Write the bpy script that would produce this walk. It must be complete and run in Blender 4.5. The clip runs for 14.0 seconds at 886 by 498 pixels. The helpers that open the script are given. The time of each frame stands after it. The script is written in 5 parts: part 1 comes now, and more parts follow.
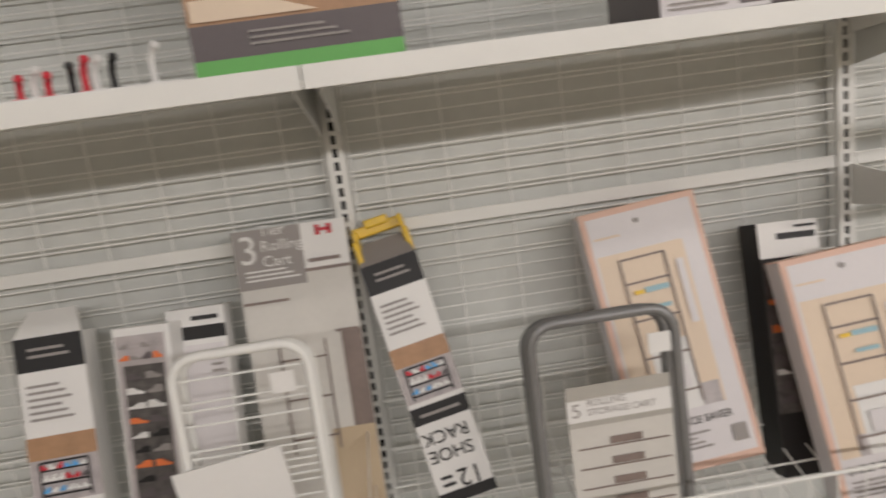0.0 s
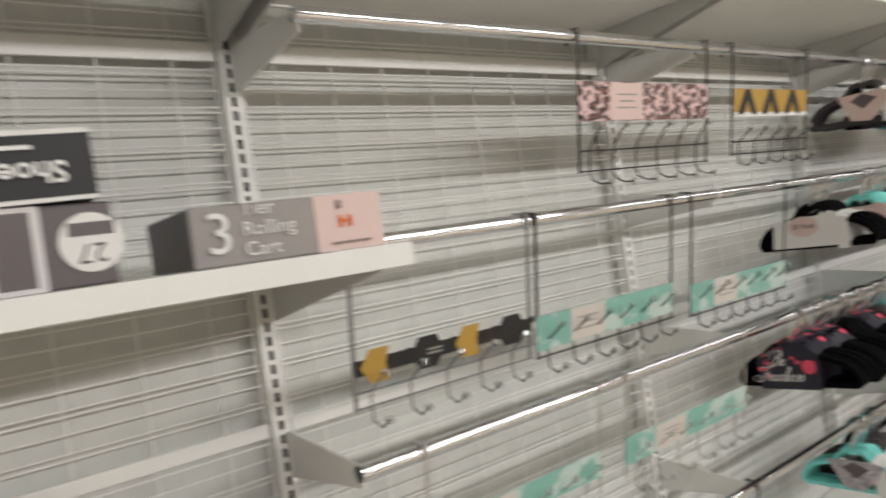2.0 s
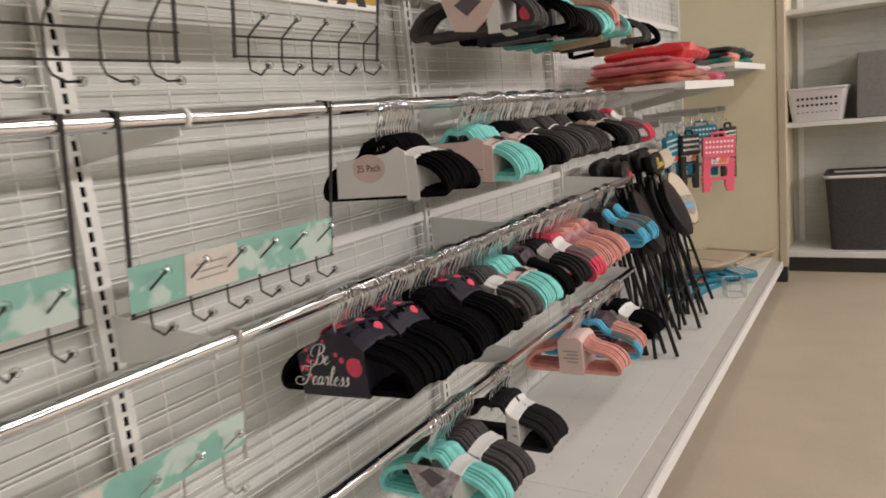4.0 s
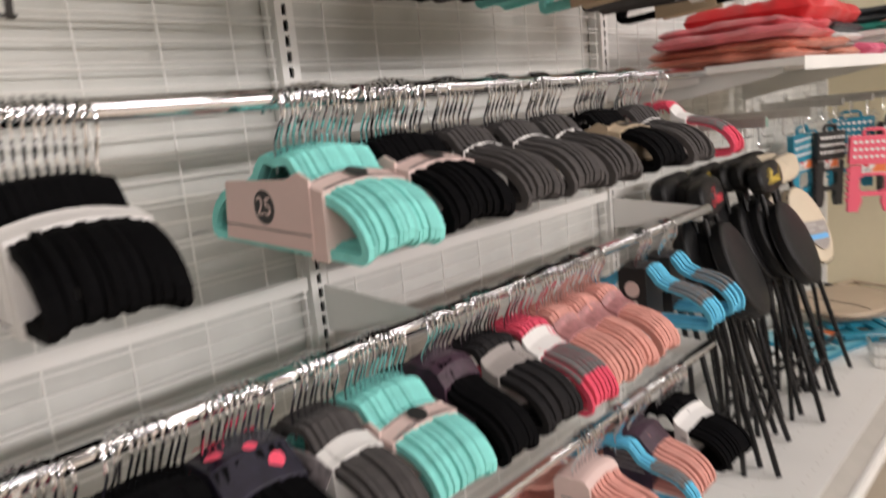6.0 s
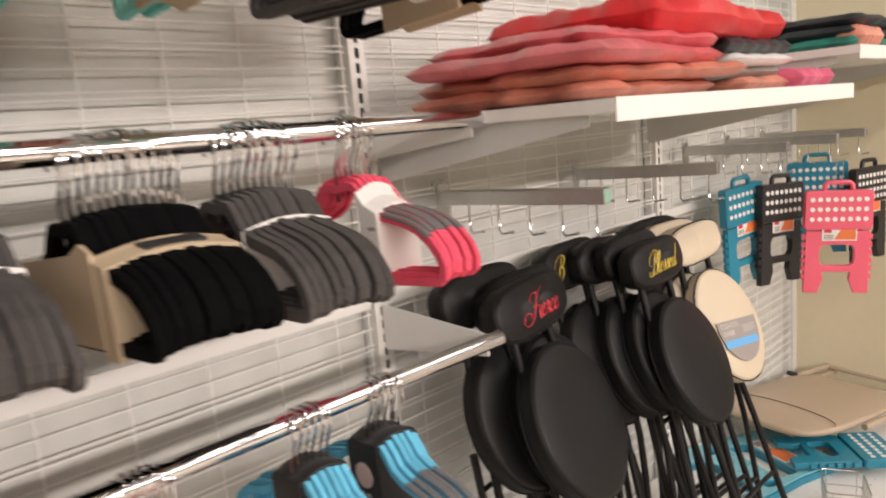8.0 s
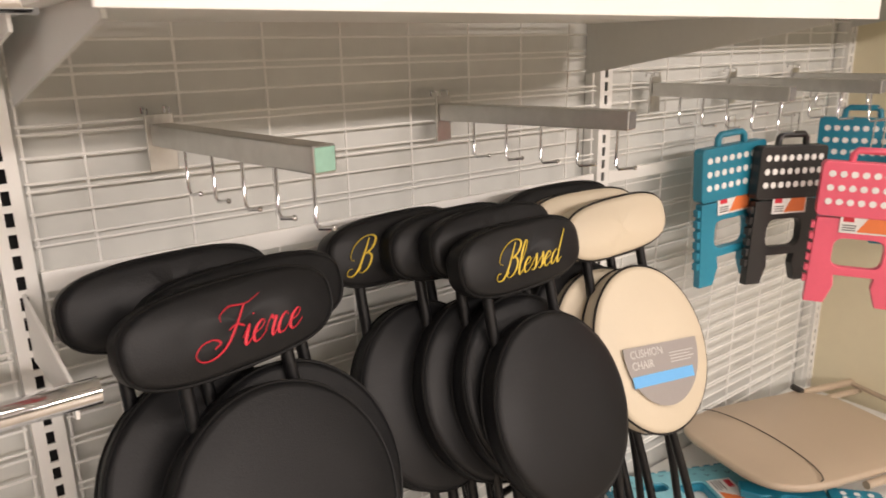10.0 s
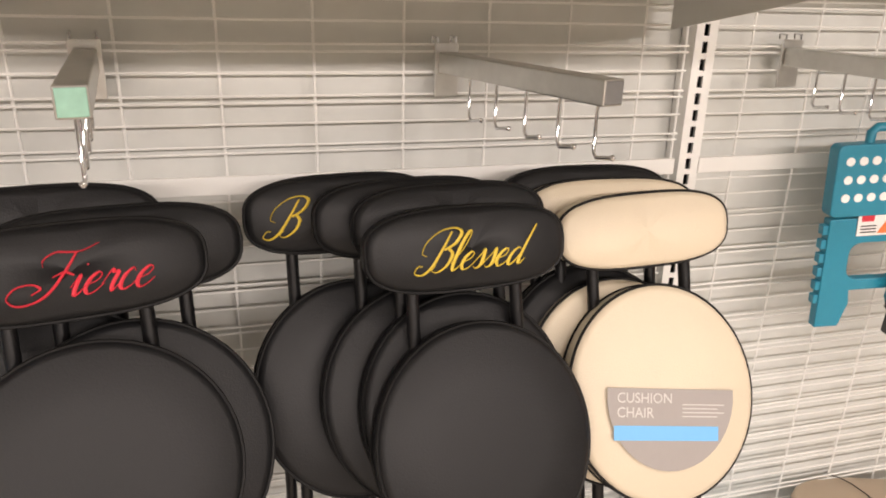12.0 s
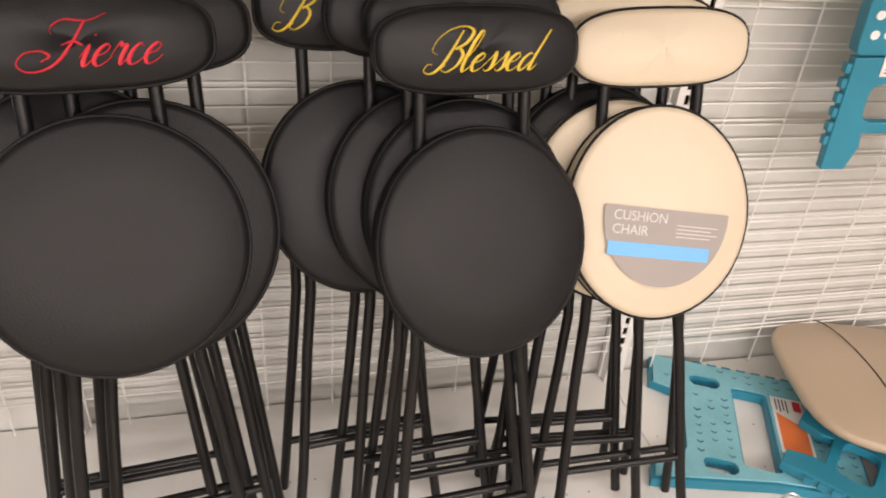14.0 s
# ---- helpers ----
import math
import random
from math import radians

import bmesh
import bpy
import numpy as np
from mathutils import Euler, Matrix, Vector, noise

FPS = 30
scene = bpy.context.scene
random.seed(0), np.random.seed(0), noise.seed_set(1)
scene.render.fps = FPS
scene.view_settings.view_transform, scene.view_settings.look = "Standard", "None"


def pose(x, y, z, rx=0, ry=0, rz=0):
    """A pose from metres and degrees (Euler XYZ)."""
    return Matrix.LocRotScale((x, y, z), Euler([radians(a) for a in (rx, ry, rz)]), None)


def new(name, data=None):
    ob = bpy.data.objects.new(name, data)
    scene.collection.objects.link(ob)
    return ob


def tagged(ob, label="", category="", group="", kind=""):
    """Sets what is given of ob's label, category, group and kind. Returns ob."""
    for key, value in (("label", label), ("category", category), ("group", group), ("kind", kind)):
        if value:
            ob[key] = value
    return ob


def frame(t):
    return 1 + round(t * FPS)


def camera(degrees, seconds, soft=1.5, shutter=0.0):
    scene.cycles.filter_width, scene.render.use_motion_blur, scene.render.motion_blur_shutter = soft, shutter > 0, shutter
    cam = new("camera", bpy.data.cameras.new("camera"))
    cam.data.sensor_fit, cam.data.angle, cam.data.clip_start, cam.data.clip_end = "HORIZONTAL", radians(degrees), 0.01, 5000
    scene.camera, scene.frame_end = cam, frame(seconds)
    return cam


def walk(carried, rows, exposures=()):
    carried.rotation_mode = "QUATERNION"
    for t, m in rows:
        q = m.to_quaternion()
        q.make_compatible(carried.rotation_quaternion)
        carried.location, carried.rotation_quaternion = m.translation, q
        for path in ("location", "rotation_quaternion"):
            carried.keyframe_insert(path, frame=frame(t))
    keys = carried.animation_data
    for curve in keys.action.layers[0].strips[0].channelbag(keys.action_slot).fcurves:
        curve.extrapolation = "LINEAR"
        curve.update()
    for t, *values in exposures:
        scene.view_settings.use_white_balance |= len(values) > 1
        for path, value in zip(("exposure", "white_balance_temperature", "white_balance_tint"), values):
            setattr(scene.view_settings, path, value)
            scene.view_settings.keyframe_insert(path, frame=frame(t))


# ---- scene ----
from mathutils.geometry import tessellate_polygon

cam = camera(63.5, 14.0, soft=1.8, shutter=0.4)
# seconds, x, y, z, yaw, pitch, roll
PATH = [
    (0.0, -0.121, -0.190, 1.413, -3.99, -12.27, -7.67),
    (0.5, 0.026, -0.171, 1.411, -11.96, -13.65, -7.43),
    (1.0, 0.152, -0.150, 1.436, -17.20, -8.06, -8.08),
    (1.5, 0.257, -0.079, 1.460, -23.65, -2.01, -9.18),
    (2.0, 0.394, 0.018, 1.486, -37.32, -1.26, -8.00),
    (2.5, 0.619, 0.015, 1.467, -43.45, -5.32, -5.49),
    (3.0, 0.885, -0.014, 1.465, -44.99, -8.12, -5.97),
    (3.5, 1.128, 0.064, 1.444, -54.10, -10.23, -5.80),
    (3.7, 1.234, 0.085, 1.440, -57.64, -9.87, -5.92),
    (5.8, 2.432, 0.268, 1.437, -49.10, -13.19, -4.61),
    (6.0, 2.559, 0.260, 1.445, -46.51, -10.77, -5.58),
    (6.5, 2.824, 0.262, 1.485, -41.65, -6.20, -6.83),
    (7.0, 3.114, 0.299, 1.494, -45.74, -4.69, -5.75),
    (7.5, 3.418, 0.314, 1.481, -46.69, -5.98, -5.92),
    (8.0, 3.708, 0.286, 1.479, -44.37, -9.67, -4.90),
    (8.5, 3.968, 0.356, 1.445, -47.31, -14.01, -3.19),
    (9.0, 4.181, 0.378, 1.446, -49.45, -15.49, -1.91),
    (9.2, 4.257, 0.361, 1.441, -47.59, -15.46, -1.86),
    (11.3, 4.935, 0.343, 1.434, -22.39, -18.42, 1.00),
    (11.5, 4.982, 0.339, 1.442, -20.40, -19.59, 1.42),
    (12.0, 5.079, 0.313, 1.427, -15.83, -20.00, 1.51),
    (12.5, 5.090, 0.307, 1.427, -14.59, -21.79, 2.28),
    (13.0, 5.069, 0.294, 1.385, -14.68, -26.01, 3.66),
    (13.5, 5.051, 0.285, 1.349, -14.96, -31.28, 5.17),
    (14.0, 5.081, 0.269, 1.369, -15.59, -31.69, 5.21),
]
EXPOSURES = [(0.0, -0.82, 6550, 14), (1.0, -0.82, 6400, 12), (2.0, -0.70, 6400, 11), (3.5, -0.76, 6750, 16), (6.0, -0.46, 6650, 18), (7.5, -0.24, 6950, 20), (9.0, -0.36, 7200, 20), (11.5, -0.10, 7100, 20), (14.0, -0.14, 7100, 22)]
walk(cam, [(t, pose(x, y, z, 90 + pitch, 0, yaw) @ pose(0, 0, 0, 0, 0, roll)) for t, x, y, z, yaw, pitch, roll in PATH], EXPOSURES)

# ---- plan, metres ----
WALL = 1.456          # face of the slotted uprights
BAY = 1.219
POSTS = [-0.22 + BAY * k for k in range(-2, 7)]
DECK = 0.19           # top of the base deck
FRONT = 0.85          # front edge of the base deck
RAIL_Y = 1.15
RAILS = (1.905, 1.487, 1.080, 0.650)
CEILING = 3.6

# ---- light ----
world = bpy.data.worlds.new("store_air")
world.use_nodes = True
world.node_tree.nodes["Background"].inputs[0].default_value = (0.9, 0.95, 1.0, 1)
world.node_tree.nodes["Background"].inputs[1].default_value = 0.05
scene.world = world


def strip_light(x, y, length, power, tilt=0.0):
    data = bpy.data.lights.new("ceiling_tube", "AREA")
    data.shape, data.size, data.size_y, data.energy = "RECTANGLE", length, 0.30, power
    data.color = (1.0, 0.97, 0.93)
    ob = new("ceiling_tube", data)
    ob.matrix_world = pose(x, y, CEILING - 0.10, tilt, 0, 0)
    return ob


for lx, near, far in ((-2.4, 18, 135), (0.6, 22, 140), (3.6, 42, 168), (6.6, 46, 222), (9.4, 40, 226)):
    strip_light(lx, -1.10, 2.4, near)
    strip_light(lx, -7.00, 2.4, far * 1.05, 50)

# ---- materials ----


def material(name, colour, rough=0.5, metal=0.0, vary=0.06, scale=6.0, fine=90.0, bump=0.05, sheen=0.0, coat=0.0, tint=None, obvary=0.0, spec=0.5):
    """Base colour mottled at two scales, with fine relief."""
    m = bpy.data.materials.new(name)
    m.use_nodes = True
    n, l = m.node_tree.nodes, m.node_tree.links
    b = n["Principled BSDF"]
    co = n.new("ShaderNodeTexCoord")
    big, small = n.new("ShaderNodeTexNoise"), n.new("ShaderNodeTexNoise")
    big.inputs["Scale"].default_value, small.inputs["Scale"].default_value = scale, fine
    big.inputs["Detail"].default_value = 5
    for t in (big, small):
        l.new(co.outputs["Object"], t.inputs["Vector"])
    add = n.new("ShaderNodeMath")
    add.operation = "MULTIPLY_ADD"
    l.new(small.outputs["Fac"], add.inputs[0])
    add.inputs[1].default_value = 0.35
    l.new(big.outputs["Fac"], add.inputs[2])
    ramp = n.new("ShaderNodeMapRange")
    ramp.inputs["From Min"].default_value, ramp.inputs["From Max"].default_value = 0.35, 1.0
    ramp.inputs["To Min"].default_value, ramp.inputs["To Max"].default_value = 0.0, 1.0
    l.new(add.outputs[0], ramp.inputs["Value"])
    mix = n.new("ShaderNodeMix")
    mix.data_type = "RGBA"
    lo = [c * (1 - vary) for c in colour] if tint is None else tint
    hi = [min(1, c * (1 + vary)) for c in colour]
    mix.inputs["A"].default_value, mix.inputs["B"].default_value = (*lo, 1), (*hi, 1)
    l.new(ramp.outputs[0], mix.inputs["Factor"])
    last = mix.outputs["Result"]
    if obvary:
        info, hsv, mr = n.new("ShaderNodeObjectInfo"), n.new("ShaderNodeHueSaturation"), n.new("ShaderNodeMapRange")
        mr.inputs["To Min"].default_value, mr.inputs["To Max"].default_value = 1 - obvary, 1 + obvary
        l.new(info.outputs["Random"], mr.inputs["Value"])
        l.new(mr.outputs[0], hsv.inputs["Value"])
        l.new(last, hsv.inputs["Color"])
        last = hsv.outputs["Color"]
    l.new(last, b.inputs["Base Color"])
    rr = n.new("ShaderNodeMapRange")
    rr.inputs["To Min"].default_value, rr.inputs["To Max"].default_value = max(0.02, rough * 0.85), min(1, rough * 1.15)
    l.new(big.outputs["Fac"], rr.inputs["Value"])
    l.new(rr.outputs[0], b.inputs["Roughness"])
    b.inputs["Metallic"].default_value = metal
    b.inputs["Specular IOR Level"].default_value = spec
    if sheen:
        b.inputs["Sheen Weight"].default_value = sheen
        b.inputs["Sheen Roughness"].default_value = 0.4
    if coat:
        b.inputs["Coat Weight"].default_value = coat
        b.inputs["Coat Roughness"].default_value = 0.12
    if bump:
        bp = n.new("ShaderNodeBump")
        bp.inputs["Strength"].default_value, bp.inputs["Distance"].default_value = bump, 0.004
        l.new(small.outputs["Fac"], bp.inputs["Height"])
        l.new(bp.outputs[0], b.inputs["Normal"])
    return m


def clear(name, colour=(0.95, 0.97, 0.97), rough=0.05, alpha=1.0):
    m = bpy.data.materials.new(name)
    m.use_nodes = True
    b = m.node_tree.nodes["Principled BSDF"]
    b.inputs["Base Color"].default_value = (*colour, 1)
    b.inputs["Roughness"].default_value = rough
    b.inputs["Transmission Weight"].default_value = 1.0
    b.inputs["IOR"].default_value = 1.4
    b.inputs["Alpha"].default_value = alpha
    return m


WHITE = material("white_powder_coat", (0.80, 0.80, 0.77), 0.42, vary=0.04, fine=300, bump=0.03)
BOARD = material("grey_white_backboard", (0.63, 0.64, 0.61), 0.62, vary=0.11, scale=1.7, fine=28)
GREYSTEEL = material("grey_enamel", (0.60, 0.61, 0.59), 0.45, vary=0.05)
# near-black colour standing in for shade inside slots and holes
HOLESHADE = material("hole_shade", (0.012, 0.012, 0.012), 0.8, vary=0.3)
CHROME = material("chrome", (0.74, 0.75, 0.77), 0.07, 1.0, vary=0.05, scale=20, bump=0.01)
STEEL = material("brushed_steel", (0.58, 0.58, 0.56), 0.30, 1.0, vary=0.10, scale=30, bump=0.05)
GUNMETAL = material("grey_metallic_paint", (0.23, 0.23, 0.23), 0.35, 0.4, vary=0.1)
VINYL = material("black_vinyl", (0.0088, 0.0091, 0.0098), 0.46, vary=0.2, fine=420, bump=0.12, spec=0.26)
CREAM = material("cream_vinyl", (0.62, 0.54, 0.41), 0.46, vary=0.05, fine=420, bump=0.15)
PALEPRINT = material("pale_card_ink", (0.60, 0.58, 0.56), 0.5, vary=0.05)
PIPING = material("dark_piping", (0.009, 0.009, 0.009), 0.5, vary=0.2, spec=0.2)
BLACKPAINT = material("black_painted_steel", (0.006, 0.006, 0.0065), 0.33, vary=0.3, fine=200, spec=0.35)
ENDWALL = material("cream_painted_panel", (0.76, 0.69, 0.50), 0.55, vary=0.05, scale=3, fine=25)
TRIM = material("beige_trim", (0.55, 0.47, 0.35), 0.5, vary=0.06)
FLOORM = material("vinyl_floor", (0.56, 0.48, 0.37), 0.32, vary=0.10, scale=3, fine=60, bump=0.02)
CEIL = material("ceiling_tile", (0.45, 0.45, 0.44), 0.8, vary=0.05)
PAINT = material("store_wall_paint", (0.30, 0.29, 0.27), 0.7, vary=0.05, scale=2)
KICK = material("dark_kick", (0.03, 0.027, 0.024), 0.6, vary=0.3)
GREYLIP = material("grey_price_channel", (0.42, 0.40, 0.36), 0.45, vary=0.08, scale=14)


def velvet(name, colour, sheen=0.0):
    return material(name, colour, 0.85, vary=0.18, scale=25, fine=350, bump=0.25, sheen=sheen, obvary=0.12, spec=0.05)


VBLACK, VGREY = velvet("velvet_black", (0.0035, 0.0035, 0.004)), velvet("velvet_grey", (0.075, 0.070, 0.069), 0.05)
VTEAL, VROSE = velvet("velvet_aqua", (0.23, 0.68, 0.63)), velvet("velvet_rose", (0.68, 0.33, 0.28))
VPINK, VBLUE = velvet("plastic_hot_pink", (0.78, 0.10, 0.16)), velvet("plastic_sky_blue", (0.12, 0.50, 0.72))
VDARK = velvet("velvet_charcoal", (0.022, 0.021, 0.022))
CARD_PINK = material("pale_pink_card", (0.72, 0.55, 0.51), 0.55, vary=0.04)
CARD_WHITE = material("white_card", (0.78, 0.77, 0.75), 0.5, vary=0.03)
CARD_KRAFT = material("kraft_card", (0.52, 0.41, 0.28), 0.7, vary=0.06, fine=120)
CARD_BLACK = material("black_card", (0.009, 0.0085, 0.009), 0.5, vary=0.2)
CARD_GREY = material("warm_grey_card", (0.31, 0.285, 0.27), 0.5, vary=0.04)
CARD_PLUM = material("plum_grey_card", (0.12, 0.10, 0.105), 0.45, vary=0.1)
INK = material("black_ink", (0.02, 0.02, 0.02), 0.5, vary=0.1)
INKWHITE = material("white_ink", (0.82, 0.82, 0.80), 0.5, vary=0.03)
GOLD = material("gold_thread", (0.62, 0.45, 0.05), 0.45, vary=0.2, fine=500, bump=0.3)
REDTHREAD = material("red_thread", (0.62, 0.03, 0.05), 0.5, vary=0.2, fine=500, bump=0.3)
YELLOW = material("yellow_plastic", (0.80, 0.52, 0.02), 0.35, vary=0.08)
RED = material("red_print", (0.62, 0.03, 0.05), 0.45, vary=0.06)
GREEN = material("green_print", (0.13, 0.42, 0.10), 0.4, vary=0.06)
BLUEINK = material("blue_print", (0.12, 0.42, 0.78), 0.45, vary=0.04)
ORANGE = material("orange_print", (0.80, 0.20, 0.06), 0.4, vary=0.05)
BEIGE = material("beige_plastic", (0.47, 0.37, 0.27), 0.42, vary=0.05, fine=250, bump=0.1)
TEALPL = material("teal_plastic", (0.007, 0.22, 0.33), 0.35, vary=0.08)
TEALPALE = material("pale_teal_plastic", (0.19, 0.50, 0.58), 0.20, vary=0.12, scale=10)
PINKPL = material("pink_plastic", (0.85, 0.13, 0.20), 0.35, vary=0.06)
BLACKPL = material("black_plastic", (0.018, 0.018, 0.018), 0.38, vary=0.2)
GEMS = clear("clear_acrylic")

# ---- mesh tools ----


class Geo:
    def __init__(self):
        self.v, self.f = [], []

    def add(self, verts, faces, m=None):
        k = len(self.v)
        self.v += [tuple(m @ Vector(p)) if m else tuple(p) for p in verts]
        self.f += [tuple(i + k for i in f) for f in faces]
        return self

    def box(self, x0, y0, z0, x1, y1, z1, m=None):
        v = [(x, y, z) for x in (x0, x1) for y in (y0, y1) for z in (z0, z1)]
        return self.add(v, [(0, 1, 3, 2), (4, 6, 7, 5), (0, 4, 5, 1), (2, 3, 7, 6), (0, 2, 6, 4), (1, 5, 7, 3)], m)

    def tube(self, pts, r, n=8, closed=False, m=None, flat=1.0):
        pts = [Vector(p) for p in pts]
        out, faces, last = [], [], None
        for i, p in enumerate(pts):
            a = pts[i - 1] if (i or closed) else p
            b = pts[(i + 1) % len(pts)] if (i < len(pts) - 1 or closed) else p
            d = (b - a).normalized()
            if last is None:
                u = d.orthogonal().normalized() if abs(d.x) > 0.9 else (Vector((1, 0, 0)) - d * d.x).normalized()
            else:
                u = (last - d * last.dot(d)).normalized()
            last = u
            w = d.cross(u)
            out += [p + r * (math.cos(k * 2 * math.pi / n) * u * flat + math.sin(k * 2 * math.pi / n) * w) for k in range(n)]
        m_ = len(pts)
        for i in range(m_ if closed else m_ - 1):
            j = (i + 1) % m_
            faces += [(i * n + k, i * n + (k + 1) % n, j * n + (k + 1) % n, j * n + k) for k in range(n)]
        if not closed:
            faces += [tuple(range(n - 1, -1, -1)), tuple((m_ - 1) * n + k for k in range(n))]
        return self.add(out, faces, m)

    def prism(self, outline, y0, y1, m=None):
        """An outline in x and z, drawn out from y0 to y1."""
        n = len(outline)
        v = [(x, y0, z) for x, z in outline] + [(x, y1, z) for x, z in outline]
        f = [tuple(range(n)), tuple(range(2 * n - 1, n - 1, -1))] + [(k, k + n, (k + 1) % n + n, (k + 1) % n) for k in range(n)]
        return self.add(v, f, m)

    def pad(self, outline, y0, y1, r=0.012, dome=0.006, m=None):
        """A stuffed pad: outline in x and z round its middle; back at y1, front at y0."""
        n = len(outline)
        cx, cz = sum(p[0] for p in outline) / n, sum(p[1] for p in outline) / n
        reach = max(math.hypot(x - cx, z - cz) for x, z in outline)
        rings = [(y1, r), (y1 - r * 0.3, r * 0.3), (y1 - r, 0), (y0 + r, 0), (y0 + r * 0.3, r * 0.3), (y0, r), (y0 - dome * 0.7, reach * 0.45)]
        v, f = [], []
        for y, inset in rings:
            for x, z in outline:
                d = math.hypot(x - cx, z - cz)
                s = max(0.0, 1 - inset / d)
                v.append((cx + (x - cx) * s, y, cz + (z - cz) * s))
        for k in range(len(rings) - 1):
            f += [(k * n + i, k * n + (i + 1) % n, (k + 1) * n + (i + 1) % n, (k + 1) * n + i) for i in range(n)]
        v.append((cx, y0 - dome, cz))
        c = len(v) - 1
        top = (len(rings) - 1) * n
        f += [(top + i, top + (i + 1) % n, c) for i in range(n)]
        f.append(tuple(range(n - 1, -1, -1)))
        return self.add(v, f, m)

    def ball(self, c, r, n=8, squash=1.0, m=None):
        v, f = [], []
        rows = n // 2
        for i in range(rows + 1):
            a = math.pi * i / rows
            for k in range(n):
                b = 2 * math.pi * k / n
                v.append((c[0] + r * math.sin(a) * math.cos(b), c[1] + r * math.sin(a) * math.sin(b), c[2] + squash * r * math.cos(a)))
        for i in range(rows):
            f += [(i * n + k, (i + 1) * n + k, (i + 1) * n + (k + 1) % n, i * n + (k + 1) % n) for k in range(n)]
        return self.add(v, f, m)


def holed(outer, holes, y0, y1, m=None):
    """A slab between y0 and y1 with an outline in x and z and holes through it."""
    loops = [outer] + holes
    flat = [p for lp in loops for p in lp]
    n = len(flat)
    tris = tessellate_polygon([[Vector((a, b, 0)) for a, b in lp] for lp in loops])
    v = [(a, y0, b) for a, b in flat] + [(a, y1, b) for a, b in flat]
    f = [tuple(t) for t in tris] + [tuple(i + n for i in reversed(t)) for t in tris]
    k = 0
    for lp in loops:
        c = len(lp)
        f += [(k + i, k + (i + 1) % c, k + (i + 1) % c + n, k + i + n) for i in range(c)]
        k += c
    return Geo().add(v, f, m)


def part(name, geo, mat, parent=None, label="", smooth=False, bevel=0.0, m=None):
    me = bpy.data.meshes.new(name)
    me.from_pydata(geo.v, [], geo.f)
    me.materials.append(mat)
    if smooth:
        me.polygons.foreach_set("use_smooth", [True] * len(me.polygons))
    bm = bmesh.new()
    bm.from_mesh(me)
    bmesh.ops.remove_doubles(bm, verts=bm.verts, dist=1e-6)
    bmesh.ops.recalc_face_normals(bm, faces=bm.faces)
    if smooth:
        for e in bm.edges:
            e.smooth = len(e.link_faces) != 2 or e.calc_face_angle(0) < 0.9
    bm.to_mesh(me)
    bm.free()
    ob = new(name, me)
    if parent:
        ob.parent = parent
    if m is not None:
        ob.matrix_basis = m
    if bevel:
        mod = ob.modifiers.new("edge", "BEVEL")
        mod.width, mod.segments, mod.limit_method = bevel, 2, "ANGLE"
    if label:
        ob["label"] = label
    return ob


def thing(name, m, label, category, group=""):
    ob = new(name)
    ob.empty_display_size = 0.05
    ob.matrix_basis = m
    return tagged(ob, label, category, group)


def text_part(name, body, size, mat, parent, m, label="", shear=0.0, depth=0.0006, width=None, align="CENTER", bold=0.0):
    """Lettering in the built-in font, as a mesh in x and y of the pose m."""
    cu = bpy.data.curves.new(name, "FONT")
    cu.body, cu.size, cu.align_x, cu.align_y, cu.shear, cu.extrude, cu.offset = body, size, align, "CENTER", shear, depth, bold
    cu.resolution_u = 3
    tmp = bpy.data.objects.new(name, cu)
    scene.collection.objects.link(tmp)
    dg = bpy.context.evaluated_depsgraph_get()
    me = bpy.data.meshes.new_from_object(tmp.evaluated_get(dg))
    bpy.data.objects.remove(tmp)
    me.materials.clear()
    me.materials.append(mat)
    if width:
        xs = [v.co.x for v in me.vertices]
        k = width / (max(xs) - min(xs))
        for v in me.vertices:
            v.co.x *= k
    ob = new(name, me)
    ob.parent = parent
    ob.matrix_basis = m
    if label:
        ob["label"] = label
    return ob


def stadium(w, h, n=10):
    """A pill outline w wide and h high round the origin."""
    r, out = h / 2, []
    for s, a0 in ((1, -90), (-1, 90)):
        for k in range(n + 1):
            a = radians(a0 + 180 * k / n)
            out.append((s * (w / 2 - r) + r * math.cos(a), r * math.sin(a)))
    return out


def superpill(w, h, p=3.2, n=40):
    out = []
    for k in range(n):
        a = 2 * math.pi * k / n
        c, s = math.cos(a), math.sin(a)
        out.append((w / 2 * math.copysign(abs(c) ** (2 / p), c), h / 2 * math.copysign(abs(s) ** (2 / p), s)))
    return out


def round_rect(w, h, r, n=5):
    out = []
    for sx, sz, a0 in ((1, -1, -90), (1, 1, 0), (-1, 1, 90), (-1, -1, 180)):
        for k in range(n + 1):
            a = radians(a0 + 90 * k / n)
            out.append((sx * (w / 2 - r) + r * math.cos(a), sz * (h / 2 - r) + r * math.sin(a)))
    return out


def circle(r, n=40, cx=0.0, cz=0.0):
    return [(cx + r * math.cos(2 * math.pi * k / n), cz + r * math.sin(2 * math.pi * k / n)) for k in range(n)]


FRONTWARD = pose(0, 0, 0, 90, 0, 0)   # lettering that stands upright and faces -y

# ---- structure ----


def slab(name, x0, y0, z0, x1, y1, z1, mat, label, category, bevel=0.0, parent=None):
    ob = part(name, Geo().box(x0, y0, z0, x1, y1, z1), mat, parent, bevel=bevel)
    return tagged(ob, label, category, "", "structure") if parent is None else ob


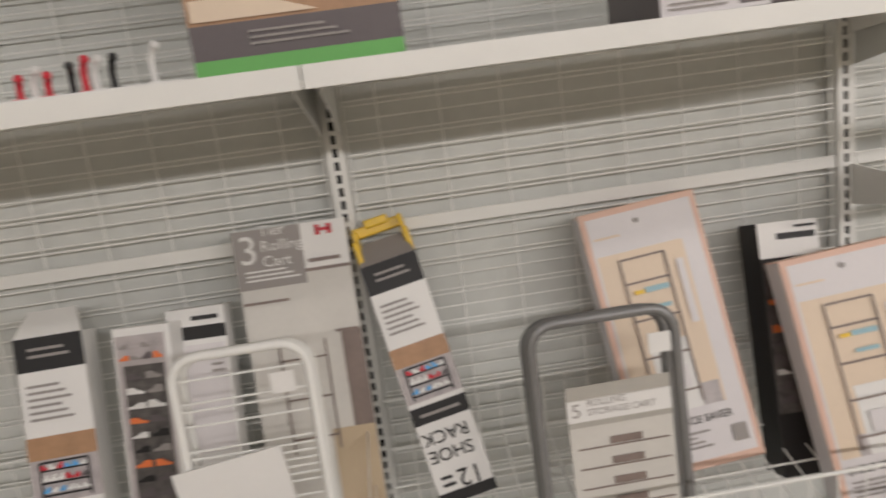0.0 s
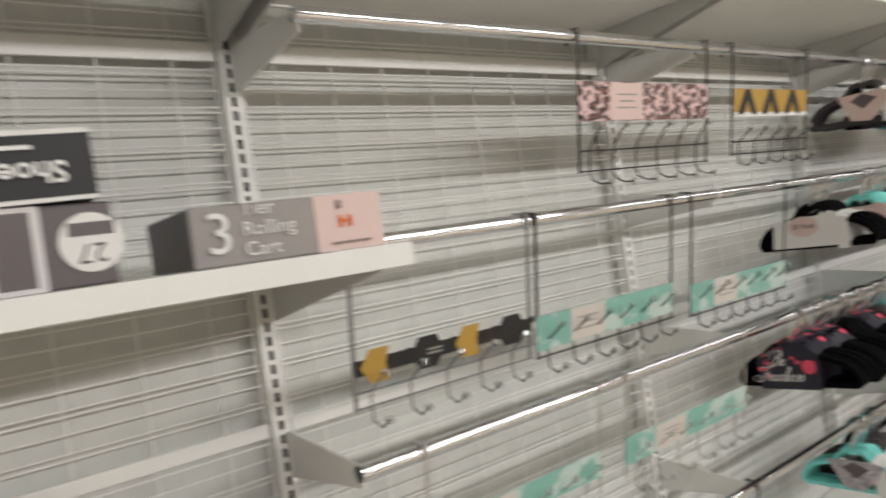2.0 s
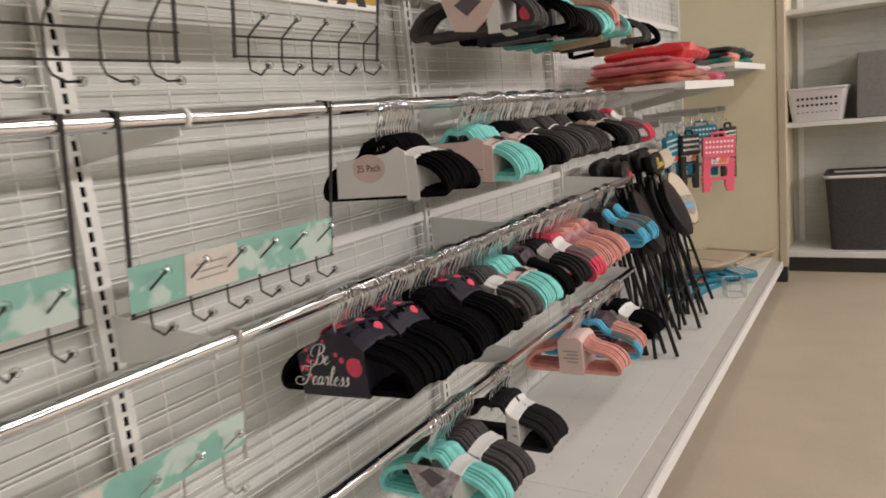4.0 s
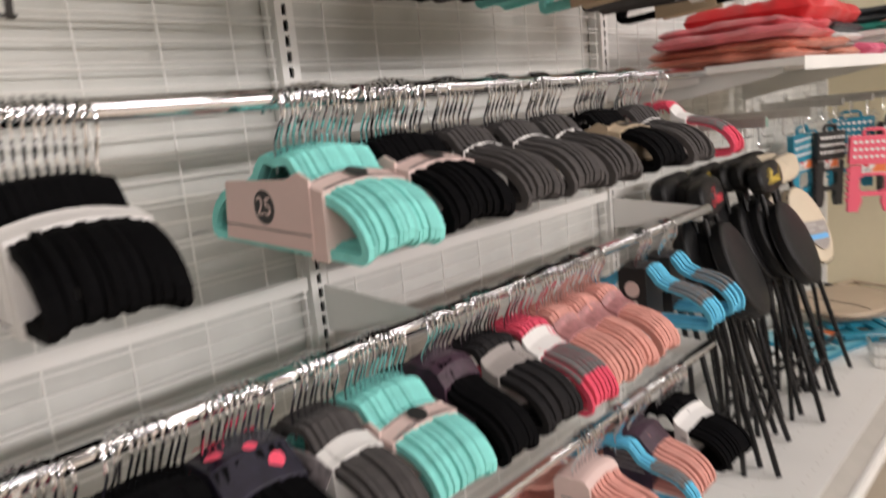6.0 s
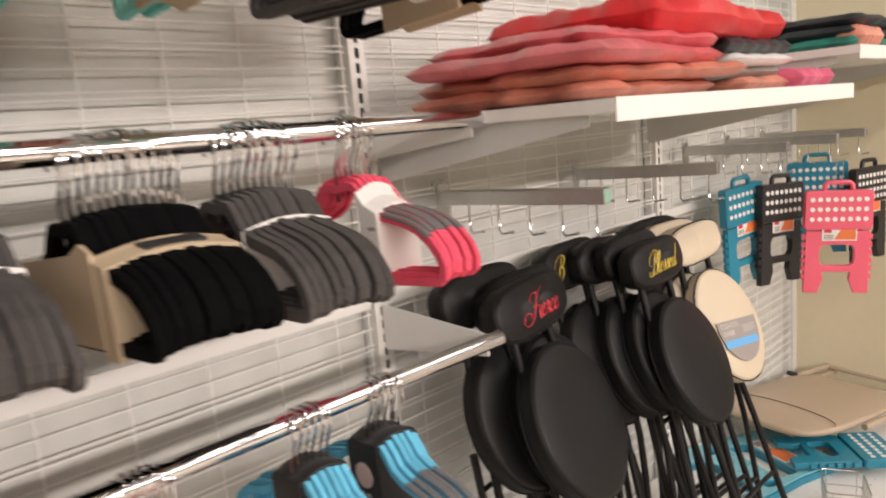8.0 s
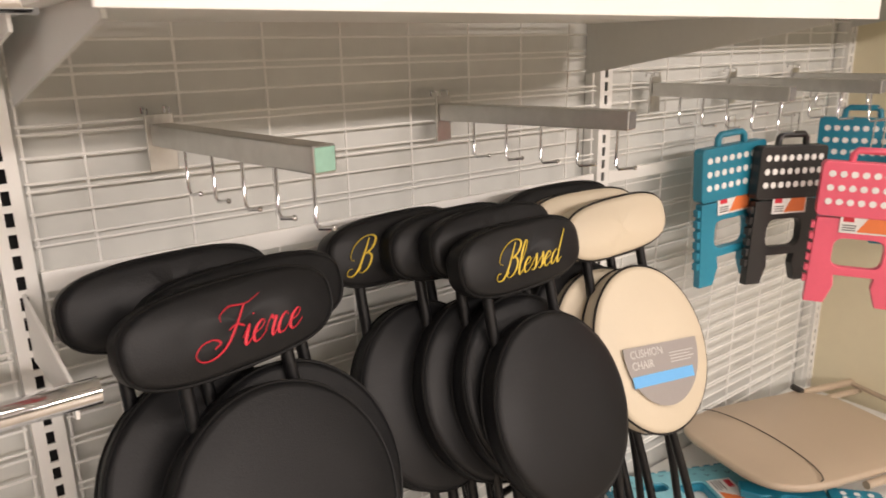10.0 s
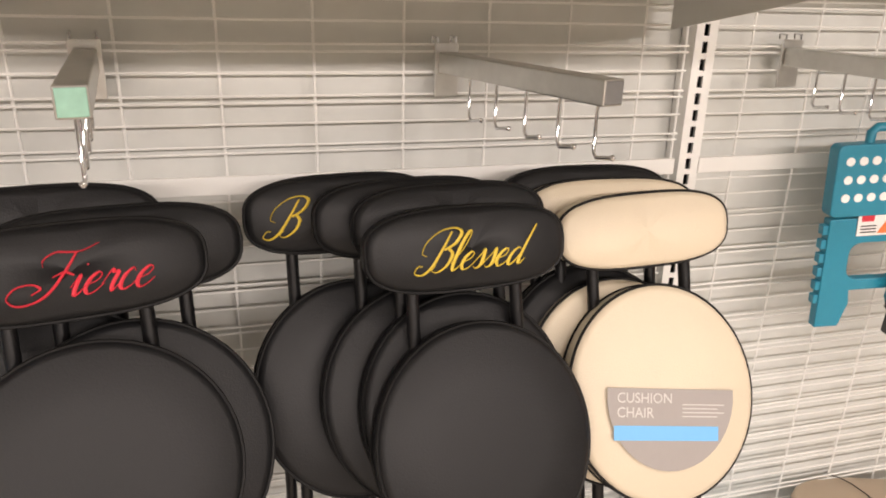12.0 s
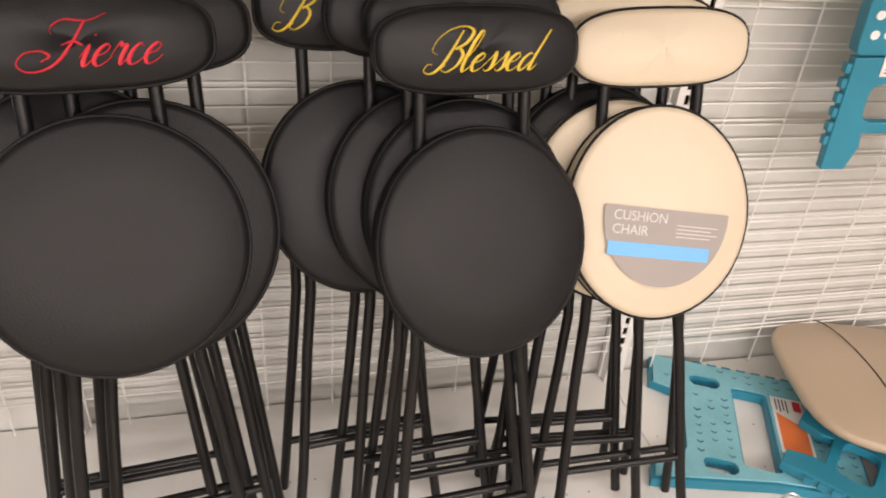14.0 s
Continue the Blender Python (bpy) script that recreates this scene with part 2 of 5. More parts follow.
slab("floor", -4.5, -8.6, -0.1, 11.0, 1.9, 0.0, FLOORM, "beige vinyl store floor, worn and slightly glossy", "floor")
slab("ceiling", -4.5, -8.6, CEILING, 11.0, 1.9, CEILING + 0.1, CEIL, "white tiled store ceiling", "ceiling")
slab("wall_back", -4.5, 1.70, 0.0, 11.0, 1.80, CEILING, PAINT, "painted store wall behind the shelving", "wall")
slab("wall_left", -4.6, -8.6, 0.0, -4.5, 1.70, CEILING, PAINT, "painted store wall at the aisle's end", "wall")
slab("wall_right", 10.9, -8.6, 0.0, 11.0, 1.70, CEILING, PAINT, "painted store wall at the far end", "wall")
# unseen wall, added behind the camera so the chrome has surroundings to reflect
slab("wall_front", -4.5, -8.6, 0.0, 10.9, -8.5, CEILING, PAINT, "unseen plain wall added across the aisle to close the room for reflections", "wall")

TOP = 2.02     # underside of the top shelves


def upright(x):
    """A slotted gondola upright: a face plate broken by slots, over a channel coloured near-black for shade."""
    base = thing("slotted_upright", pose(x, WALL, 0), "white slotted steel upright of the wall shelving", "upright", "uprights of the wall shelving")
    g = Geo()
    z0, z1, w, s = 0.0, 2.45, 0.021, 0.0055
    g.box(-w, 0, z0, -s, 0.004, z1).box(s, 0, z0, w, 0.004, z1)
    k = z0
    while k < z1:
        g.box(-s, 0.0003, k, s, 0.004, k + 0.010)
        k += 0.030
    g.box(-w, 0.004, z0, -w + 0.003, 0.045, z1).box(w - 0.003, 0.004, z0, w, 0.045, z1)
    part("face_plate", g, WHITE, base)
    # shade behind the slots is put in as a near-black strip
    part("channel", Geo().box(-0.016, 0.022, z0, 0.016, 0.040, z1), HOLESHADE, base, "near-black strip painted for the shade inside the channel")
    return base


for px in POSTS[1:]:
    upright(px)


def grid_panel(x0, x1):
    """A bay's wire grid in front of a pale board."""
    base = thing("wire_grid_panel", pose(x0, WALL, 0), "white wire grid panel before a pale grey backing board", "grid panel", "grid panels of the wall shelving")
    w = x1 - x0
    part("backing_board", Geo().box(-0.02, 0.048, 0.1, w + 0.02, 0.060, 2.45), BOARD, base)
    a, b = 0.026, w - 0.026
    lying, standing = None, None
    for k in range(-12, 16):
        z = 1.2585 + 0.078 * k
        for dz in (-0.0055, 0.0055, -0.0375):
            zz = z + dz
            if zz > 0.21 and abs(zz - 1.1255) > 0.028 and abs(zz - 1.925) > 0.028:
                if lying is None:
                    lying = part("wire", Geo().tube([(a, 0.010, 0), (b, 0.010, 0)], 0.0021, 6), WHITE, base, smooth=True, m=pose(0, 0, zz)).data
                else:
                    o = new("wire", lying)
                    o.parent, o.matrix_basis = base, pose(0, 0, zz)
    for x in [0.030] + [0.107 + 0.1425 * k for k in range(8)] + [w - 0.030]:
        if standing is None:
            standing = part("wire", Geo().tube([(0, 0.0145, 0.2), (0, 0.0145, 2.43)], 0.0024, 6), WHITE, base, smooth=True, m=pose(x, 0, 0)).data
        else:
            o = new("wire", standing)
            o.parent, o.matrix_basis = base, pose(x, 0, 0)
    part("seam_strip", Geo().box(a, 0.004, 1.110, b, 0.012, 1.140), WHITE, base, "flat white strip along the grid's seam", bevel=0.0015)
    part("seam_strip", Geo().box(a, 0.004, 1.905, b, 0.012, 1.945), WHITE, base, "flat white strip along the grid's seam", bevel=0.0015)


for k in range(1, len(POSTS) - 1):
    grid_panel(POSTS[k], POSTS[k + 1])


def base_deck(x0, x1):
    base = thing("base_shelf", pose(x0, 0, 0), "white perforated steel base shelf with a grey price channel", "base shelf", "base shelves of the wall shelving")
    w = x1 - x0 - 0.002
    part("deck", Geo().box(0, FRONT, DECK - 0.02, w, WALL + 0.04, DECK), WHITE, base, bevel=0.002)
    part("price_channel", Geo().add([(0, FRONT - 0.001, DECK - 0.001), (w, FRONT - 0.001, DECK - 0.001), (w, FRONT - 0.055, DECK - 0.035), (0, FRONT - 0.055, DECK - 0.035),
         (0, FRONT - 0.001, DECK - 0.02), (w, FRONT - 0.001, DECK - 0.02), (w, FRONT - 0.055, DECK - 0.05), (0, FRONT - 0.055, DECK - 0.05)],
         [(0, 1, 2, 3), (7, 6, 5, 4), (0, 3, 7, 4), (1, 5, 6, 2), (2, 6, 7, 3), (0, 4, 5, 1)]), GREYLIP, base, "grey sloping price channel")
    part("front_lip", Geo().box(0, FRONT - 0.075, DECK - 0.085, w, FRONT - 0.055, DECK - 0.030), WHITE, base, bevel=0.003)
    # shadow line under the lip is painted into this plate's dark colour
    part("kick_plate", Geo().box(0, FRONT - 0.02, 0.0, w, FRONT, DECK - 0.06), KICK, base, "recessed kick plate, coloured dark for the shadow line under the lip")
    g = Geo()
    for iy in range(4):
        for ix in range(int(w / 0.05)):
            g.prism(circle(0.0026, 6), 0, 0.0008, pose(0.03 + ix * 0.05, FRONT + 0.06 + iy * 0.12, DECK, -90, 0, 0) @ pose(0, -0.0009, 0))
    tagged(part("perforations", g, GREYLIP, base, "small round holes in the deck"), kind="stuff")


for k in range(1, len(POSTS) - 1):
    base_deck(POSTS[k], POSTS[k + 1])


def bracket(x, z, reach, tall, mat=WHITE, drop=0.03, name="rail_bracket", label="white steel bracket of a hanging rail"):
    """A flat tapering bracket hooked into an upright."""
    ob = part(name, Geo().add(
        [(x - 0.002, WALL, z + tall * 0.35), (x - 0.002, WALL - reach, z + drop * 0.4), (x - 0.002, WALL - reach, z - drop), (x - 0.002, WALL, z - tall * 0.65),
         (x + 0.002, WALL, z + tall * 0.35), (x + 0.002, WALL - reach, z + drop * 0.4), (x + 0.002, WALL - reach, z - drop), (x + 0.002, WALL, z - tall * 0.65)],
        [(0, 1, 2, 3), (7, 6, 5, 4), (0, 4, 5, 1), (1, 5, 6, 2), (2, 6, 7, 3), (3, 7, 4, 0)]), mat)
    return tagged(ob, label, "bracket", "brackets of the wall shelving")


for z in RAILS:
    for k in (3, 4, 5):
        x0, x1 = POSTS[k], POSTS[k + 1]
        rail = thing("hanging_rail", pose(x0, RAIL_Y, z), "chrome tube rail across the wall shelving", "hanging rail", "hanging rails")
        a, b = (0.004 if k == 3 else 0.0005), BAY + (0.02 if k == 5 else -0.0005)
        part("tube", Geo().tube([(a, 0, 0), (b, 0, 0)], 0.0155, 20), CHROME, rail, smooth=True)
        part("end_cap", Geo().tube([(b if k == 5 else a, 0, 0), ((b + 0.004) if k == 5 else a - 0.003, 0, 0)], 0.0158, 16), CHROME, rail, smooth=True)
    for k in (3, 4, 5, 6):
        bracket(POSTS[k] + (0.012 if k < 6 else 0.0), z, WALL - RAIL_Y - 0.006, 0.10)


def shelf(x0, x1, z, front, thick=0.036, name="wall_shelf", label="white steel shelf on brackets"):
    base = thing(name, pose(x0, 0, z), label, "shelf", "shelves of the wall shelving")
    w = x1 - x0 - 0.003
    part("board", Geo().box(0, front + 0.003, -0.022, w, WALL - 0.004, 0), WHITE, base, bevel=0.0015)
    part("front_lip", Geo().box(0, front - 0.001, -thick, w, front + 0.0028, 0.001), WHITE, base, bevel=0.001)
    for x in (0.02, w - 0.02):
        part("bracket", Geo().add([(x - 0.002, WALL - 0.003, -0.0225), (x - 0.002, front + 0.06, -0.0225), (x - 0.002, front + 0.06, -0.04), (x - 0.002, WALL - 0.003, -0.13),
             (x + 0.002, WALL - 0.003, -0.0225), (x + 0.002, front + 0.06, -0.0225), (x + 0.002, front + 0.06, -0.04), (x + 0.002, WALL - 0.003, -0.13)],
             [(0, 1, 2, 3), (7, 6, 5, 4), (0, 4, 5, 1), (1, 5, 6, 2), (2, 6, 7, 3), (3, 7, 4, 0)]), GREYSTEEL, base)
    return base


SHELF = 1.480
shelf(POSTS[1], POSTS[2], SHELF, 0.945)
shelf(POSTS[2], POSTS[3] + 0.045, SHELF, 0.945)
RSHELF = 1.500
shelf(POSTS[6] + 0.01, POSTS[7] - 0.05, RSHELF, 0.87, label="white steel shelf holding folded garment bags")
shelf(POSTS[7] + 0.0, POSTS[8] - 0.01, RSHELF + 0.10, 0.87, label="white steel shelf holding folded dark textiles")
for k in range(1, 6):
    shelf(POSTS[k], POSTS[k + 1], TOP + 0.036, 0.93, name="top_shelf", label="white steel top shelf above the rails")

slab("end_panel", 7.115, 0.80, 0.12, 7.175, 1.70, 2.45, ENDWALL, "cream painted end panel closing the shelving run", "end panel", 0.002)
slab("end_post", 7.100, 0.745, 0.12, 7.19, 0.797, 2.45, TRIM, "beige post trimming the end panel's edge", "post", 0.004)
slab("end_post_foot", 7.105, 0.75, 0.0, 7.185, 0.85, 0.118, KICK, "black foot under the end post", "foot", 0.004)

# ---- folding chairs ----


LETTERS = {
    "e": (0.70, [[(0, .42), (.42, .6), (.54, .88), (.35, 1), (.12, .7), (.08, .28), (.28, 0), (.55, .12), (.78, .42)]]),
    "l": (0.56, [[(0, .4), (.34, 1.2), (.46, 2.05), (.3, 2.25), (.16, 1.6), (.12, .45), (.24, 0), (.46, .16), (.6, .42)]]),
    "s": (0.64, [[(0, .35), (.28, .8), (.38, 1.08), (.48, .6), (.46, .15), (.25, 0), (.06, .14)], [(.4, .06), (.55, .2), (.68, .42)]]),
    "d": (0.98, [[(.6, .85), (.4, 1), (.14, .7), (.08, .22), (.25, 0), (.5, .3), (.72, 1), (.88, 2.35)], [(.88, 2.3), (.7, .7), (.7, .12), (.84, .04), (1.02, .35)]]),
    "a": (0.92, [[(.6, .85), (.4, 1), (.14, .7), (.08, .22), (.25, 0), (.5, .3), (.66, 1)], [(.66, .98), (.6, .3), (.7, .02), (.96, .4)]]),
    "i": (0.54, [[(0, .4), (.2, 1), (.2, .3), (.3, 0), (.46, .16), (.58, .42)], [(.3, 1.42), (.34, 1.5)]]),
    "r": (0.72, [[(0, .4), (.2, 1.08), (.3, .9), (.5, .92), (.45, .3), (.55, 0), (.75, .38)]]),
    "c": (0.68, [[(.52, .82), (.36, 1), (.12, .7), (.08, .22), (.28, 0), (.52, .12), (.72, .42)]]),
    "B": (1.45, [[(.72, 2.3), (.62, 1.3), (.42, .3), (.05, -.1), (-.4, .05), (-.35, .4), (-.1, .4)], [(-.1, .95), (-.45, 1.2), (-.4, 1.85), (.1, 2.38), (.8, 2.5), (1.3, 2.2), (1.2, 1.6), (.75, 1.25), (.95, 1.3), (1.3, .95), (1.25, .35), (.85, -.02), (.5, .12), (.6, .4)]]),
    "F": (1.20, [[(-.25, 1.55), (-.35, 1.9), (.0, 2.2), (.55, 2.15), (1.05, 2.15), (1.6, 2.45)], [(.85, 2.15), (.72, 1.3), (.45, .35), (-.05, -.1), (-.7, -.12), (-1.15, .25), (-1.0, .7), (-.45, .8), (.0, .55), (-.25, .3)], [(.3, 1.02), (.7, 1.2), (1.15, 1.0)]]),
}


def embroidery(word, unit, slant, y):
    """Script letters sewn as satin-stitch ribbons, thick on the downstrokes, centred on the origin."""
    total = sum(LETTERS[c][0] for c in word)
    g, x = Geo(), -total / 2
    for c in word:
        adv, strokes = LETTERS[c]
        for pts in strokes:
            p = [Vector(((x + a) * 0.99 + (b - 1.0) * slant, 0, (b - 1.0) * 0.88)) * unit for a, b in pts]
            p = [p[0] * 2 - p[1]] + p + [p[-1] * 2 - p[-2]]
            line = []
            for k in range(1, len(p) - 2):
                for j in range(6):
                    t = j / 6
                    line.append(0.5 * (p[k] * 2 + (p[k + 1] - p[k - 1]) * t + (p[k - 1] * 2 - p[k] * 5 + p[k + 1] * 4 - p[k + 2]) * t * t + (p[k] * 3 - p[k - 1] - p[k + 1] * 3 + p[k + 2]) * t ** 3))
            line.append(p[-2])
            v, n = [], len(line)
            for k, q in enumerate(line):
                d = (line[min(k + 1, n - 1)] - line[max(k - 1, 0)]).normalized()
                half = 0.0009 + 0.0017 * max(0.0, -d.z) ** 1.5 + 0.0003 * abs(d.x)
                half *= 0.55 + 0.45 * math.sin(math.pi * min(1.0, (k + 0.6) / n))
                side = Vector((-d.z, 0, d.x)) * half
                v += [q + side + Vector((0, y + 0.0006, 0)), q + Vector((0, y - 0.0009, 0)), q - side + Vector((0, y + 0.0006, 0))]
            f = []
            for k in range(n - 1):
                a = 3 * k
                f += [(a, a + 1, a + 4, a + 3), (a + 1, a + 2, a + 5, a + 4)]
            g.add(v, f)
        x += adv
    return g


def folding_chair(x, y, yaw, lean, cover, script="", thread=None, label="", sticker=False, dz=0.0, tilt=0.0, size=1.0, back_z=0.918, seat_z=0.630, oval=1.05):
    """A padded folding chair, folded, leaning on the grid. Local z runs up the chair, -y is its front."""
    base = thing("folding_chair", pose(x, y, DECK + 0.006, -lean, tilt, yaw) @ pose(0, 0, dz), label, "folding chair", "folding chairs leaning on the grid")
    back = part("backrest", Geo().pad(superpill(0.292 * size, 0.115 * size ** 0.4, 2.9), -0.030, 0.020, 0.012, 0.004), cover, base, smooth=True, m=pose(0, 0, back_z))
    part("piping", Geo().tube([(px, -0.021, pz) for px, pz in superpill(0.293 * size, 0.116 * size ** 0.4, 2.9)], 0.0022, 5, True), PIPING, back, "dark piping", True)
    if script:
        part("embroidery", embroidery(script, 0.0262 * size, 0.46, -0.0346), thread, back, "embroidered script word", m=pose({1: -0.082, 6: 0.034}.get(len(script), 0.012), 0, -0.004))
    seat = part("seat", Geo().pad([(a, b * oval) for a, b in circle(0.156 * size, 56)], -0.055, -0.006, 0.011, 0.006), cover, base, smooth=True, m=pose(0, -0.012, seat_z + 0.014, -11, 0, 0))
    part("piping", Geo().tube([(px, -0.047, pz * oval) for px, pz in circle(0.1565 * size, 56)], 0.0023, 5, True), PIPING, seat, "dark piping", True)
    part("piping", Geo().tube([(px, -0.014, pz * oval) for px, pz in circle(0.1565 * size, 56)], 0.0020, 5, True), PIPING, seat, "dark piping", True)
    if sticker:
        arc = [(0.112 * math.cos(radians(a)), 0.112 * math.sin(radians(a)) - 0.004) for a in range(188, 353, 8)]
        half = [(-0.112, 0.008), (-0.112, -0.012)] + arc + [(0.112, -0.012), (0.112, 0.008)]
        card = part("label_card", Geo().prism(half, -0.0635, -0.0625), CARD_GREY, seat, "grey half-moon card under clear film", m=pose(0.006, 0, 0, 0, 9, 0) @ Matrix.Diagonal((0.92, 1, 0.98, 1)))
        part("blue_band", Geo().box(-0.100, -0.0642, -0.070, 0.085, -0.0637, -0.048), BLUEINK, card, "blue printed band")
        text_part("lettering", "CUSHION\nCHAIR", 0.022, PALEPRINT, card, pose(-0.096, -0.0640, -0.018) @ FRONTWARD, "outlined white lettering", align="LEFT", depth=0.0002)
        g = Geo()
        for r in range(4):
            g.box(0.020, -0.0642, -0.016 - r * 0.006, 0.095 - 0.012 * (r % 2), -0.0638, -0.0145 - r * 0.006)
        part("small_print", g, PALEPRINT, card)
    for s in (-1, 1):
        part("leg", Geo().tube([(s * 0.078, 0.002, 0.90), (s * 0.080, 0.004, 0.66), (s * 0.086, 0.006, 0.46), (s * 0.098, 0.002, 0.36), (s * 0.120, -0.006, 0.12), (s * 0.135, -0.010, 0.0)], 0.0095, 10), BLACKPAINT, base, smooth=True)
        part("leg", Geo().tube([(s * 0.104, 0.030, 0.60), (s * 0.106, 0.034, 0.46), (s * 0.118, 0.044, 0.34), (s * 0.138, 0.070, 0.14), (s * 0.150, 0.092, 0.012)], 0.0090, 10), BLACKPAINT, base, smooth=True)
    part("crossbar", Geo().tube([(-0.115, -0.004, 0.165), (0.115, -0.004, 0.165)], 0.0072, 8), BLACKPAINT, base, smooth=True)
    part("crossbar", Geo().tube([(-0.140, 0.072, 0.130), (0.140, 0.072, 0.130)], 0.0072, 8), BLACKPAINT, base, smooth=True)
    part("crossbar", Geo().tube([(-0.104, 0.032, 0.52), (0.104, 0.032, 0.52)], 0.0065, 8), BLACKPAINT, base, smooth=True)
    return base


K1, K2 = "black vinyl folding chair with red embroidery leaning folded on the grid", "black vinyl folding chair with gold embroidery leaning folded on the grid"
K3 = "black vinyl folding chair standing folded behind another"
folding_chair(4.903, 1.015, 11, 14, VINYL, "Fierce", REDTHREAD, K1, size=1.08, oval=1.0, seat_z=0.640)
folding_chair(4.935, 1.075, 8, 13.5, VINYL, "", None, K3, size=1.08)
folding_chair(4.835, 1.125, 6, 12.5, VINYL, "", None, K3, dz=0.02)
folding_chair(5.380, 0.995, 4, 14, VINYL, "Blessed", GOLD, K2)
folding_chair(5.372, 1.062, 3, 13.8, VINYL, "", None, K3, dz=0.015)
folding_chair(5.325, 1.120, 4, 13.2, VINYL, "", None, K3, dz=0.01)
folding_chair(5.233, 1.180, 6, 12.2, VINYL, "B", GOLD, K2, dz=0.006)
folding_chair(5.694, 1.040, -2, 13.5, CREAM, "", None, "cream vinyl folding chair with a grey seat card, leaning folded", True, seat_z=0.640, size=0.97, tilt=-2.6, oval=1.10, back_z=0.912)
folding_chair(5.625, 1.105, -4, 13.5, CREAM, "", None, "cream vinyl folding chair with dark piping, standing folded behind another")
folding_chair(5.600, 1.150, -3, 13, VINYL, "", None, K3, dz=0.01)

# ---- display arms with hooks ----


CAPGREEN = material("pale_green_cap", (0.30, 0.55, 0.45), 0.25, vary=0.15, scale=60)


def display_arm(x, z, length, n, turn=0.0, capped=False):
    base = thing("display_arm", pose(x, WALL + 0.006, z, 0, 0, turn), "square chrome display arm with drop hooks on the grid", "display arm", "display arms on the grid")
    part("back_plate", Geo().box(-0.022, -0.006, -0.055, 0.022, -0.002, 0.030), STEEL, base, bevel=0.001)
    for s in (-0.017, 0.017):
        part("grid_hook", Geo().tube([(s, -0.004, 0.028), (s, -0.004, 0.038), (s, 0.012, 0.040), (s, 0.012, 0.030)], 0.002, 6), CHROME, base, smooth=True)
    part("arm", Geo().box(-0.016, -length, -0.016, 0.016, -0.006, 0.016), STEEL, base, bevel=0.002)
    part("end_cap", Geo().box(-0.0140, -length - 0.001, -0.0140, 0.0140, -length + 0.004, 0.0140), CAPGREEN if capped else GUNMETAL, base, "pale green cap on the end" if capped else "dark end plug", bevel=0.001)
    for k in range(n):
        y = -0.075 - k * (length - 0.10) / (n - 1)
        part("hook", Geo().tube([(0, y, -0.014), (0, y, -0.075), (0, y - 0.006, -0.082), (0, y - 0.034, -0.077)], 0.0026, 8).ball((0, y - 0.034, -0.077), 0.0040), CHROME, base, smooth=True)
    return base


display_arm(4.868, 1.318, 0.410, 5, 8, True)
display_arm(5.400, 1.315, 0.385, 5, 16)
display_arm(6.060, 1.325, 0.34, 5, 3)
display_arm(6.400, 1.325, 0.38, 5, 4)
display_arm(6.740, 1.325, 0.38, 5, 2)

# ---- step stools ----


